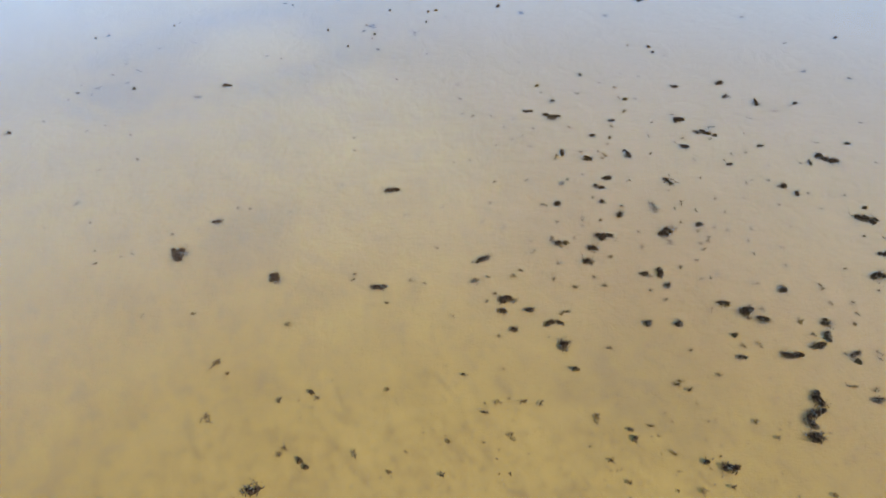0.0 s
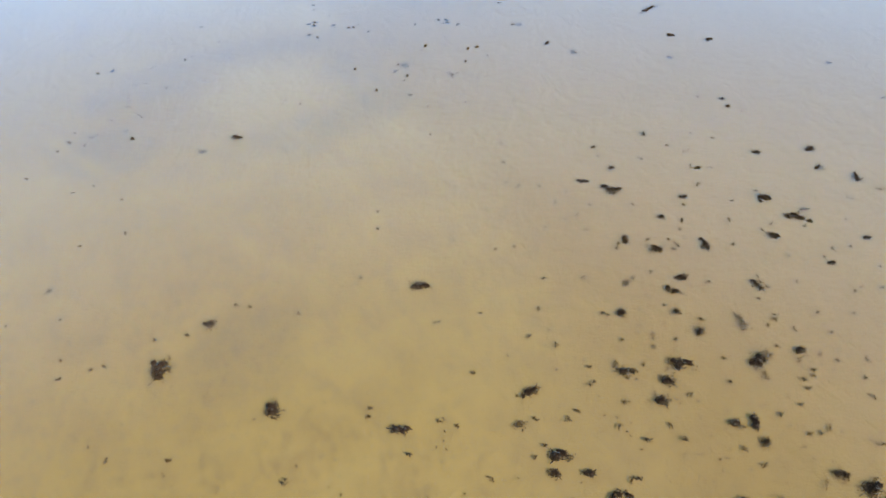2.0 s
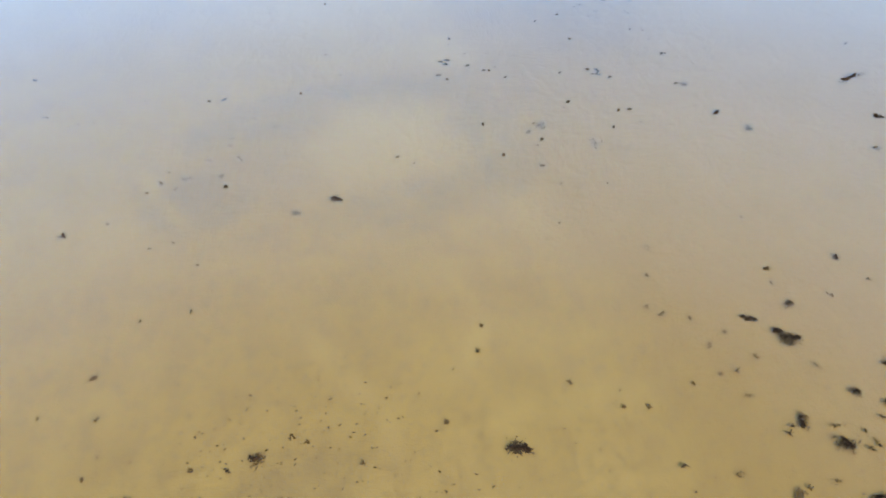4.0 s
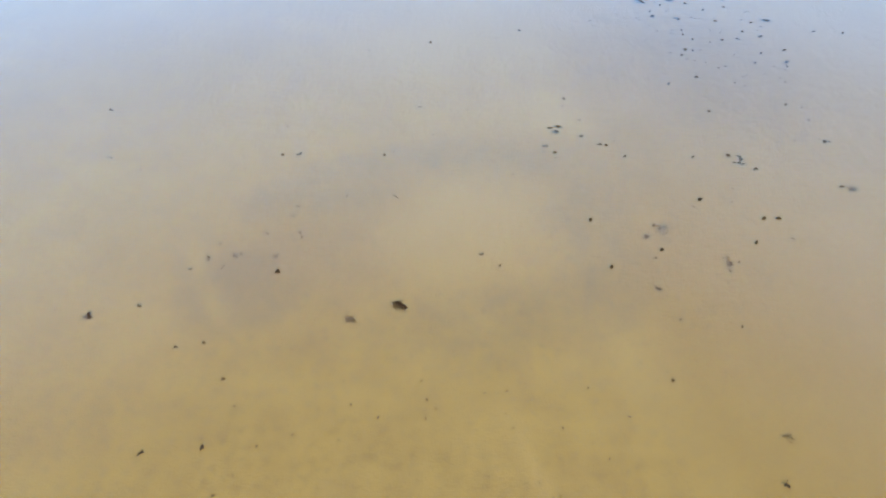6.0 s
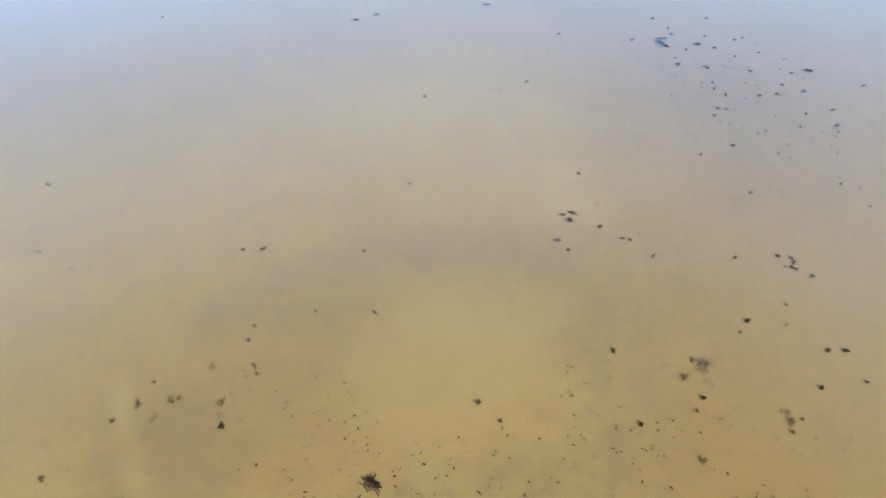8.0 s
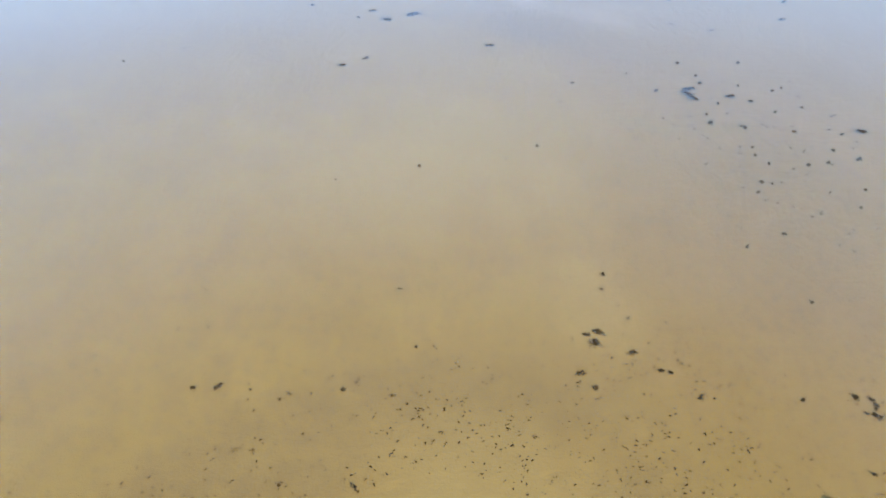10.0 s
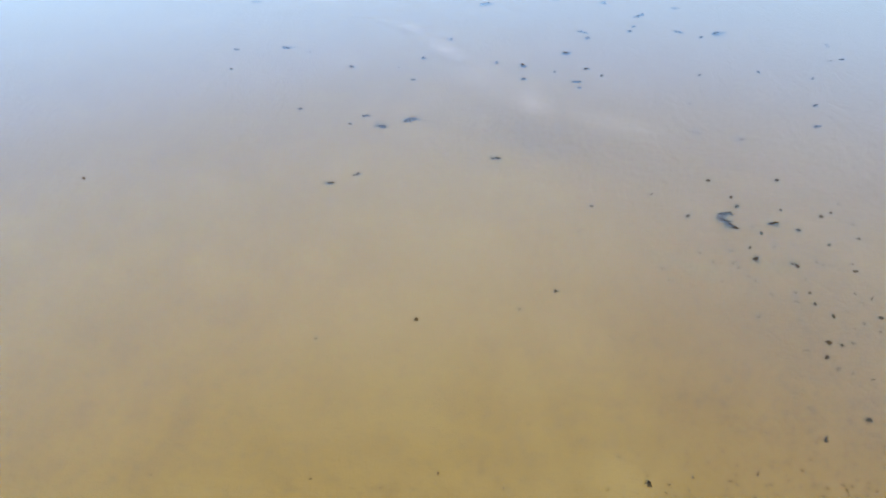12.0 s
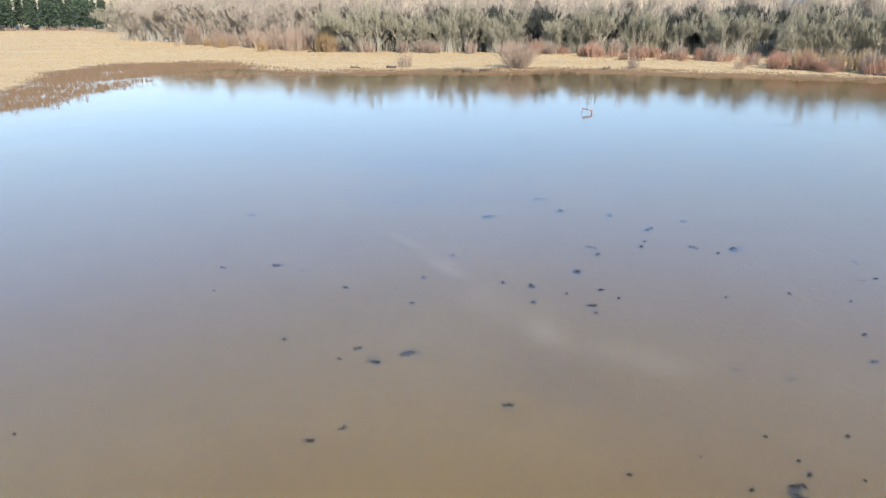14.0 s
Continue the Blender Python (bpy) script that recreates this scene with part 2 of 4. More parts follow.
def water_material():
    """Shallow turbid water: clear where it is still, clouded with silt, with a glossy skin."""
    s = Shade("turbid_water")
    small = s.noise(1.0, 3, 0.55, 0.2, stretch=(0.45, 1.7, 10))
    wide = s.noise(0.5, 3, 0.5, 0.5, stretch=(1.0, 0.35, 12))
    patch = s.ramp(s.noise(0.018, 3, 0.5), (0.4, 0.25), (0.65, 1.0))
    wave = s.n.new("ShaderNodeTexWave")
    wave.bands_direction = "Y"
    for key, v in (("Scale", 0.24), ("Distortion", 12.0), ("Detail", 2.0), ("Detail Scale", 0.35)):
        wave.inputs[key].default_value = v
    s.l.new(s.coord, wave.inputs["Vector"])
    breeze = s.sums("MAXIMUM", s.blob(-4, 118, 20, 24, 20, 0.9), s.blob(-22, 48, 16, 26, 0, 0.8))
    height = s.sums("ADD", s.sums("MULTIPLY", small, patch), s.sums("MULTIPLY", wide, 0.5))
    height = s.sums("ADD", height, s.sums("MULTIPLY", wave.outputs["Fac"], s.sums("MULTIPLY", breeze, 0.7)))
    normal = s.bump(height, 0.13, 0.10)
    cloud = s.noise(0.09, 4, 0.5, 0.3)
    wisp = s.noise(0.45, 5, 0.55, 0.5, stretch=(1.0, 0.6, -20))
    silt = s.sums("ADD", s.ramp(cloud, (0.3, 0.0), (0.75, 0.09)), s.ramp(wisp, (0.4, 0.0), (0.8, 0.06)))
    swirl = s.ramp(s.noise(0.5, 6, 0.68, 1.2, stretch=(0.55, 1.0, -40)), (0.30, 0.5), (0.68, 1.0))
    stirred = s.sums("MAXIMUM", s.trail(((2.0, 101.0), (5.6, 96.3), (8.2, 90.0)), 1.7, 0.9), s.trail(((8.2, 90.0), (10.7, 85.0), (14.5, 81.0), (19.5, 78.0)), 3.6, 1.0))
    stirred = s.sums("MULTIPLY", stirred, swirl)
    for points, width in ((((24.0, 77.0), (30.0, 75.0)), 3.2), (((9.0, 79.0), (4.0, 84.0)), 3.0), (((15.5, 66.0), (19.5, 63.5), (23.0, 65.5)), 1.3)):
        stirred = s.sums("MAXIMUM", stirred, s.sums("MULTIPLY", s.sums("MULTIPLY", s.trail(points, width, 1.0), swirl), 0.55))
    silt = s.sums("MAXIMUM", silt, s.sums("MULTIPLY", stirred, 0.42))
    margin = s.sums("MAXIMUM", s.blob(10, 248, 70, 15, -1, 0.9), s.sums("MAXIMUM", s.blob(90, 226, 45, 15, -25, 0.9), s.blob(-60, 262, 40, 12, -20, 0.9)))
    silt = s.sums("MAXIMUM", silt, s.sums("MULTIPLY", margin, 0.5))
    silt = s.sums("ADD", silt, 0.04, clamp=True)
    clear = s.n.new("ShaderNodeBsdfTransparent")
    clear.inputs["Color"].default_value = (0.97, 0.97, 0.93, 1)
    murk = s.n.new("ShaderNodeBsdfDiffuse")
    s.l.new(s.mix(stirred, (0.156, 0.096, 0.020), (0.235, 0.172, 0.112)), murk.inputs["Color"])
    body = s.n.new("ShaderNodeMixShader")
    s.l.new(silt, body.inputs[0]), s.l.new(clear.outputs[0], body.inputs[1]), s.l.new(murk.outputs[0], body.inputs[2])
    gloss = s.n.new("ShaderNodeBsdfAnisotropic")
    gloss.inputs["Roughness"].default_value = 0.05
    s.l.new(normal, gloss.inputs["Normal"])
    facing = s.n.new("ShaderNodeLayerWeight")
    facing.inputs["Blend"].default_value = 0.5
    s.l.new(normal, facing.inputs["Normal"])
    sheen = s.sums("MULTIPLY_ADD", s.sums("POWER", facing.outputs["Facing"], 4.4), 0.979, 0.021)
    skin = s.n.new("ShaderNodeMixShader")
    s.l.new(sheen, skin.inputs[0]), s.l.new(body.outputs[0], skin.inputs[1]), s.l.new(gloss.outputs[0], skin.inputs[2])
    s.l.new(skin.outputs[0], s.n["Material Output"].inputs["Surface"])
    return s.mat


def plant_material(name, dark, light, rough=0.75, scale=6.0, by="piece", **rest):
    s = Shade(name)
    pick = s.per_piece() if by == "piece" else s.per_object()
    c = s.mix(pick, dark, light)
    c = s.mix(s.sums("MULTIPLY", s.noise(scale, 5, 0.65), 0.6), c, tuple(0.55 * v for v in dark))
    if by == "piece":
        c = s.mix(s.sums("MULTIPLY", s.per_object(), 0.4), c, tuple(0.5 * (a + b) * 0.7 for a, b in zip(dark, light)))
    return s.finish(c, rough, s.bump(s.noise(scale * 4, 4), 0.4, 0.02), **rest)


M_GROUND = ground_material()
M_WATER = water_material()
M_WEED = plant_material("wet_black_weed", (0.007, 0.004, 0.003), (0.030, 0.017, 0.008), 0.6, Specular_IOR_Level=0.04)
M_STRAND = plant_material("rotting_weed_strands", (0.010, 0.007, 0.004), (0.045, 0.028, 0.012), 0.6, Specular_IOR_Level=0.05)
M_GLINT = plant_material("wet_shining_weed", (0.02, 0.016, 0.01), (0.06, 0.045, 0.02), 0.12)
M_SUNK = plant_material("sunken_weed", (0.020, 0.011, 0.004), (0.066, 0.036, 0.011), 0.8, Specular_IOR_Level=0.05)
M_LITTER = plant_material("soaked_leaf_bits", (0.018, 0.009, 0.002), (0.052, 0.028, 0.006), 0.8, Specular_IOR_Level=0.05)
M_BARK = plant_material("lichen_grey_bark", (0.19, 0.18, 0.15), (0.40, 0.38, 0.32), 0.9, 3.0, "object")
M_TWIG = plant_material("lichen_twigs", (0.085, 0.085, 0.058), (0.38, 0.365, 0.265), 0.9)
# tan twigs lifted paler, the far rows' haze put into their colour
M_TWIG_TAN = plant_material("haze_tan_twigs", (0.19, 0.168, 0.132), (0.36, 0.32, 0.26), 0.9)
M_TWIG_FAR = plant_material("bare_grey_brown_twigs", (0.085, 0.075, 0.066), (0.36, 0.32, 0.27), 0.9)
# near black: the shade of the wood's gaps put into the twig colour
M_TWIG_DARK = plant_material("gap_shade_twigs", (0.012, 0.018, 0.018), (0.065, 0.070, 0.052), 0.9)
M_RED = plant_material("red_osier_stems", (0.18, 0.092, 0.060), (0.33, 0.20, 0.135), 0.8)
M_BRUSH = plant_material("brown_willow_stems", (0.18, 0.132, 0.098), (0.34, 0.265, 0.20), 0.85)
M_GOLD = plant_material("dry_gold_leaves", (0.19, 0.125, 0.06), (0.32, 0.235, 0.13), 0.85)
M_NEEDLE = plant_material("fir_needles", (0.006, 0.024, 0.018), (0.085, 0.135, 0.075), 0.8)
M_SEDGE = plant_material("dead_sedge", (0.070, 0.045, 0.026), (0.20, 0.138, 0.080), 0.9)
M_STRAW = plant_material("dry_grass_blades", (0.25, 0.190, 0.102), (0.30, 0.234, 0.130), 0.9)
M_WOOD = plant_material("soaked_driftwood", (0.018, 0.014, 0.010), (0.06, 0.046, 0.034), 0.7, 8.0, "object")


def rust_material():
    s = Shade("rusted_iron")
    c = s.mix(s.ramp(s.noise(7, 6, 0.7), (0.4, 0.0), (0.65, 1.0)), (0.13, 0.05, 0.03), (0.22, 0.12, 0.08))
    return s.finish(c, 0.75, s.bump(s.noise(40, 4), 0.5, 0.01))


def sheet_material(name, color):
    s = Shade(name)
    c = s.mix(s.sums("MULTIPLY", s.noise(0.4, 5, 0.6), 0.35), color, tuple(0.7 * v for v in color))
    return s.finish(c, 0.5)


M_RUST = rust_material()
M_BLUE = sheet_material("blue_sheet_metal", (0.06, 0.20, 0.40))
M_WHITE = sheet_material("white_painted_metal", (0.75, 0.75, 0.74))


# ---- mesh helpers ----
rng = np.random.default_rng(7)


class Soup:
    """Vertices and faces of one mesh."""

    def __init__(self):
        self.v, self.f = [], []

    def add(self, verts, faces):
        k = len(self.v)
        self.v.extend(verts)
        self.f.extend([tuple(i + k for i in q) for q in faces])

    def tube(self, pts, radii, sides=5, close=True):
        verts, faces = [], []
        for i, (p, r) in enumerate(zip(pts, radii)):
            a, b = np.array(pts[max(i - 1, 0)]), np.array(pts[min(i + 1, len(pts) - 1)])
            d = (b - a) / (np.linalg.norm(b - a) + 1e-9)
            u = np.cross(d, (0.31, 0.95, 0.05) if abs(d[2]) > 0.8 else (0, 0, 1))
            u /= np.linalg.norm(u) + 1e-9
            w = np.cross(d, u)
            for k in range(sides):
                t = 2 * math.pi * k / sides
                verts.append(tuple(np.array(p) + r * (math.cos(t) * u + math.sin(t) * w)))
        for i in range(len(pts) - 1):
            for k in range(sides):
                a, b = i * sides + k, i * sides + (k + 1) % sides
                faces.append((a, b, b + sides, a + sides))
        if close:
            faces.append(tuple(range(sides))[::-1])
            faces.append(tuple(range((len(pts) - 1) * sides, len(pts) * sides)))
        self.add(verts, faces)

    def blade(self, a, b, width, side=None):
        """A thin tapered blade from a to b."""
        a, b = np.array(a, float), np.array(b, float)
        s = np.array(side if side is not None else rng.normal(size=3))
        s = np.cross(b - a, s)
        s *= width / 2 / (np.linalg.norm(s) + 1e-9)
        self.add([tuple(a - s), tuple(a + s), tuple(b)], [(0, 1, 2)])

    def ribbon(self, pts, width, up=(0, 0, 1)):
        verts, faces = [], []
        n = len(pts)
        for i, p in enumerate(pts):
            d = np.array(pts[min(i + 1, n - 1)]) - np.array(pts[max(i - 1, 0)])
            s = np.cross(d, up)
            s = s / (np.linalg.norm(s) + 1e-9) * width * (0.5 if 0 < i < n - 1 else 0.22)
            verts += [tuple(np.array(p) - s), tuple(np.array(p) + s)]
        for i in range(n - 1):
            faces.append((2 * i, 2 * i + 1, 2 * i + 3, 2 * i + 2))
        self.add(verts, faces)

    def mesh(self, name, material, smooth=False):
        me = bpy.data.meshes.new(name)
        me.from_pydata(self.v, [], self.f)
        me.materials.append(material)
        if smooth:
            me.polygons.foreach_set("use_smooth", [True] * len(me.polygons))
        me.update()
        return me


def part(name, mesh, parent, label=""):
    ob = new(name, mesh)
    ob.parent = parent
    return tagged(ob, label)


# ---- ground and water ----
SHORE = [(-90, 199), (-97, 225), (-109, 257), (-105, 287), (-88, 293), (-68, 291), (-53, 269), (-37, 252), (-17, 256), (-4, 254),
         (10, 262), (22, 252), (34, 252), (50, 256), (63, 249), (79, 241), (91, 235), (104, 231), (120, 226), (150, 205),
         (172, 140), (175, 40), (150, -60), (60, -120), (-40, -115), (-110, -50), (-130, 60), (-110, 150)]


def shore_distance(px, py):
    """Metres from the water's edge, negative on the water."""
    best = np.full(px.shape, 1e9)
    inside = np.zeros(px.shape, bool)
    for (ax, ay), (bx, by) in zip(SHORE, SHORE[1:] + SHORE[:1]):
        dx, dy = bx - ax, by - ay
        t = np.clip(((px - ax) * dx + (py - ay) * dy) / (dx * dx + dy * dy), 0, 1)
        best = np.minimum(best, np.hypot(px - ax - t * dx, py - ay - t * dy))
        hit = ((ay > py) != (by > py)) & (px < dx * (py - ay) / (by - ay + 1e-12) + ax)
        inside ^= hit
    return np.where(inside, -best, best)


def waves(px, py):
    """Smooth random relief, about -1 to 1."""
    r = np.random.default_rng(3)
    out = np.zeros(px.shape)
    for k in range(18):
        a, wl_ = r.uniform(0, 2 * math.pi), 3.0 * 1.22 ** k
        out += (0.3 + 0.07 * k) * np.sin((px * math.cos(a) + py * math.sin(a)) * 2 * math.pi / wl_ + r.uniform(0, 6.3))
    return out / 4.0


def ground_height(px, py):
    px, py = np.asarray(px, float), np.asarray(py, float)
    n = waves(px, py)
    d = shore_distance(px, py) + 2.2 * n
    land = np.minimum(d * 0.12, 0.55) + np.clip(d - 8, 0, 400) * 0.0015 + np.clip(py - 750, 0, 1600) * 0.05 + 0.10 * n * np.clip(d / 10, 0, 1)
    shelf = np.clip((py - 85 - 0.45 * np.abs(px - 6) + 10 * n) / 60, 0, 1) * np.clip((-d - 22) / 25, 0, 1)
    bed = -np.minimum(-d * 0.05, 0.058 + 0.91 * shelf) + 0.010 * n * np.clip(-d / 10, 0, 1)
    return np.where(d > 0, land, bed)


def steps(*spans):
    out = []
    for a, b, n in spans:
        out += list(np.linspace(a, b, n, endpoint=False))
    return np.array(out + [spans[-1][1]])


def sheet(name, xs, ys, height, material):
    gx, gy = np.meshgrid(xs, ys)
    z = height(gx, gy)
    me = bpy.data.meshes.new(name)
    nx, ny = len(xs), len(ys)
    i = (np.arange(ny - 1)[:, None] * nx + np.arange(nx - 1)).ravel()
    me.from_pydata(np.stack([gx.ravel(), gy.ravel(), z.ravel()], 1).tolist(), [], np.stack([i, i + 1, i + 1 + nx, i + nx], 1).tolist())
    me.materials.append(material)
    me.polygons.foreach_set("use_smooth", [True] * len(me.polygons))
    return new(name, me)


gxs = steps((-4000, -600, 12), (-600, -140, 40), (-140, 140, 200), (140, 600, 40), (600, 4000, 12))
gys = steps((-4000, -300, 12), (-300, -20, 30), (-20, 160, 90), (160, 310, 130), (310, 700, 60), (700, 4500, 14))
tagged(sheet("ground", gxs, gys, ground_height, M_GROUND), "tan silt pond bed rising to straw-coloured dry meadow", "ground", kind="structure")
tagged(sheet("water", steps((-180, 220, 60)), steps((-170, 340, 60)), lambda a, b: 0 * a, M_WATER), "shallow brown turbid flood water reflecting blue sky", "water", kind="structure")


def floor_at(x, y):
    return float(ground_height(np.array([x]), np.array([y]))[0])


# ---- trees ----
def grow(soup, twigs, p, d, length, radius, level, top, spread, density):
    """A limb, its side limbs and its twigs."""
    n = 5
    pts, radii = [np.array(p, float)], [radius]
    d = np.array(d, float) / np.linalg.norm(d)
    for i in range(n):
        d = d + rng.normal(size=3) * 0.16 + np.array((0, 0, 0.10))
        d /= np.linalg.norm(d)
        pts.append(pts[-1] + d * length / n)
        radii.append(radius * (1 - 0.72 * (i + 1) / n))
    soup.tube(pts, radii, 6 if level == 0 else 4 if level == 1 else 3, False)
    if level < top:
        for k in range(6 if level == 0 else 4):
            i = int(rng.integers(1, n + 1))
            side = rng.normal(size=3)
            side[2] *= 0.4
            nd = d + spread * side / (np.linalg.norm(side) + 1e-9)
            grow(soup, twigs, pts[i], nd, length * rng.uniform(0.5, 0.75), radii[i] * 0.65, level + 1, top, spread, density)
    if level >= 1:
        for k in range(density if level == top else density // 2):
            i = int(rng.integers(1, n + 1))
            base = pts[i] + rng.normal(size=3) * 0.12
            way = d * 0.5 + rng.normal(size=3) * 0.30 + np.array((0, 0, 1.15))
            way *= rng.uniform(0.8, 2.3) / np.linalg.norm(way)
            mid = base + way * 0.5
            twigs.blade(base, base + way, rng.uniform(0.05, 0.11))
            twigs.blade(mid, mid + way * 0.5 + rng.normal(size=3) * 0.35, 0.06)


def broad_tree(height, spread, stems, material, label, density=22):
    tree = tagged(new("bare_tree"), label, "tree", "woods behind the far bank")
    wood, twigs = Soup(), Soup()
    for k in range(stems):
        a = rng.uniform(0, 2 * math.pi)
        lean = 0.0 if stems == 1 else 0.35
        grow(wood, twigs, (0.25 * math.cos(a) * (stems > 1), 0.25 * math.sin(a) * (stems > 1), -0.4), (lean * math.cos(a), lean * math.sin(a), 1),
             height * rng.uniform(0.5, 0.6), height * 0.021, 0, 3, spread, density)
    # suckers and lichen-hung boughs from the ground up
    for k in range(30):
        a, r = rng.uniform(0, 6.28), height * 0.34 * math.sqrt(rng.random())
        q = np.array((r * math.cos(a), r * math.sin(a), -0.2))
        tall = height * rng.uniform(0.25, 0.75) * (1 - 0.5 * r / (height * 0.34))
        lean = rng.normal(size=3) * (0.12, 0.12, 0) * tall
        wood.tube([q, q + lean * 0.4 + np.array((0, 0, tall * 0.5)), q + lean + np.array((0, 0, tall))], [0.10, 0.07, 0.02], 3, False)
        for m in range(int(10 + density * 0.5)):
            f = rng.uniform(0.08, 1.0)
            p = q + lean * f + np.array((0, 0, tall * f)) + rng.normal(size=3) * 0.25
            twigs.blade(p, p + np.array((rng.normal() * 0.28, rng.normal() * 0.28, 1.0)) * rng.uniform(0.7, 1.7), rng.uniform(0.045, 0.10))
    part("trunk", wood.mesh("trunk", M_BARK), tree)
    part("crown", twigs.mesh("crown", material), tree)
    return tree


def fir(height, label):
    tree = tagged(new("fir_tree"), label, "tree", "dark firs behind the meadow")
    wood, needles = Soup(), Soup()
    wood.tube([(0, 0, -0.5), (0.1, 0, height * 0.5), (0, 0, height)], [height * 0.014, height * 0.009, 0.04], 6)
    z = height * rng.uniform(0.12, 0.2)
    while z < height * 0.99:
        reach = height * 0.19 * (1 - z / height) ** 0.75 + 0.25
        for k in range(11):
            a, r = rng.uniform(0, 6.28), reach * rng.uniform(0.6, 1.1)
            out = np.array((math.cos(a), math.sin(a), 0))
            tip = np.array((0, 0, z)) + out * r + np.array((0, 0, -0.25 * r + rng.uniform(-0.3, 0.3)))
            for j in range(5):
                f = rng.uniform(0.15, 0.9)
                p = np.array((0, 0, z)) * (1 - f) + tip * f
                q = p + out * r * 0.35 + rng.normal(size=3) * 0.35 * (0.5 + r * 0.3) + np.array((0, 0, -0.35))
                needles.blade(p, q, rng.uniform(0.7, 1.5), (0, 0, 1) if j % 2 else None)
        z += 0.55 + 0.02 * height * rng.random()
    part("trunk", wood.mesh("trunk", M_WOOD), tree)
    part("crown", needles.mesh("crown", M_NEEDLE), tree)
    return tree


def shrub(name, height, width, stems, material, label, group, twiggy=12, rooted=0.75):
    bush = tagged(new(name), label, "shrub", group)
    wood, twigs = Soup(), Soup()
    for k in range(stems):
        a, r = rng.uniform(0, 6.28), width / 2 * math.sqrt(rng.random())
        base = np.array((rooted * r * math.cos(a), rooted * r * math.sin(a), -0.1))
        tip = np.array((r * math.cos(a), r * math.sin(a), height * rng.uniform(0.55, 1.0) * (1 - 0.35 * (2 * r / width) ** 2)))
        mid = (base + tip) / 2 + np.array((0, 0, 0.12 * height)) + rng.normal(size=3) * 0.03 * height
        wood.tube([base, mid, tip], [0.008 * height + 0.01, 0.005 * height + 0.01, 0.008], 3, False)
        for j in range(twiggy):
            f = rng.uniform(0.15, 1.0)
            p = base * (1 - f) + tip * f + np.array((0, 0, 0.24 * height * f * (1 - f)))
            twigs.blade(p, p + ((tip - mid) * 0.4 + np.array((0, 0, 0.1 * height))) * rng.uniform(0.4, 1.1) + rng.normal(size=3) * 0.075 * height, rng.uniform(0.035, 0.075))
    part("woody_base", wood.mesh("woody_base", material), bush)
    part("crown", twigs.mesh("crown", material), bush)
    return bush


def plant(kinds, spots, grown=(0.85, 1.15)):
    """Sets a plant of the given kinds at each spot; the first of each kind is the pattern itself."""
    used = set()
    for x, y in spots:
        k = kinds[int(rng.integers(len(kinds)))]
        s = rng.uniform(*grown)
        m = pose(x, y, floor_at(x, y), 0, 0, rng.uniform(0, 360))
        if k.name in used:
            ob = copy_thing(k, m)
        else:
            used.add(k.name)
            ob = k
            ob.matrix_basis = m
        ob.scale = (s * rng.uniform(0.9, 1.15), s * rng.uniform(0.9, 1.15), s)
    for k in kinds:
        if k.name not in used:
            for o in (*k.children_recursive, k):
                bpy.data.objects.remove(o)


def along(pts, gap, jitter):
    """Spots along a line on the plan."""
    out = []
    for (ax, ay), (bx, by) in zip(pts, pts[1:]):
        n = max(1, round(math.hypot(bx - ax, by - ay) / gap))
        for i in range(n):
            f = (i + rng.random()) / n
            out.append((ax + f * (bx - ax) + rng.normal() * jitter, ay + f * (by - ay) + rng.normal() * jitter))
    return out


def crowns(material, label, sizes, spread=0.9, density=22):
    return [broad_tree(h, spread, st, material, label, density) for h, st in sizes]


grey = crowns(M_TWIG, "bare grey-green lichen-covered tree on the far bank", ((14, 2), (15.5, 3), (13, 3), (15, 2)), 0.8, 15)
gap_trees = crowns(M_TWIG_DARK, "bare tree at the wood's edge, coloured dark for the shaded gaps", ((14.5, 3), (13, 2)), 0.9, 26)
tan = crowns(M_TWIG_TAN, "tall bare tan tree in the woods, tinted paler for haze", ((19, 1), (20, 2), (19, 2)), 0.65, 26)
plant(grey, along([(-46, 352), (-10, 340), (40, 333), (80, 322), (115, 305), (150, 285), (190, 262)], 6, 3) + [(128, 300), (134, 303), (139, 315), (146, 322)])
plant(gap_trees, along([(-40, 362), (20, 354), (60, 340), (100, 328), (140, 308), (190, 288)], 4.5, 3.0))
plant(tan, along([(-190, 480), (-120, 425), (-60, 385), (20, 372), (100, 352), (160, 335), (220, 320)], 6, 5) + [(140, 318), (146, 330), (152, 335), (158, 345), (150, 344), (162, 352)], (0.85, 1.1))


def far_woods(lines, label):
    """The mass of bare trees far behind the wood's edge: slim stems and upswept twigs."""
    soup = Soup()
    for pts, gap, jitter, tall in lines:
        for x, y in along(pts, gap, jitter):
            g, h = floor_at(x, y), tall * rng.uniform(0.8, 1.15)
            lean = rng.normal(size=2) * 0.6
            soup.blade((x, y, g - 0.5), (x + lean[0], y + lean[1], g + h), rng.uniform(0.3, 0.6), (0, 1, 0))
            for k in range(120):
                f = rng.uniform(0.18, 1.0)
                w = h * 0.17 * math.sin(math.pi * min(1, 0.25 + 0.75 * (1 - f)))
                t = rng.uniform(0, 6.28)
                p = np.array((x + lean[0] * f + w * math.cos(t) * rng.random(), y + lean[1] * f + w * math.sin(t) * rng.random(), g + h * f * 0.95))
                soup.blade(p, p + np.array((0.45 * math.cos(t), 0.45 * math.sin(t), 1.5)) * rng.uniform(0.9, 2.6), rng.uniform(0.14, 0.34), (rng.normal(), 2, 0))
    return tagged(new("far_woods", soup.mesh("far_woods", M_TWIG_FAR)), label, "woods", kind="stuff")


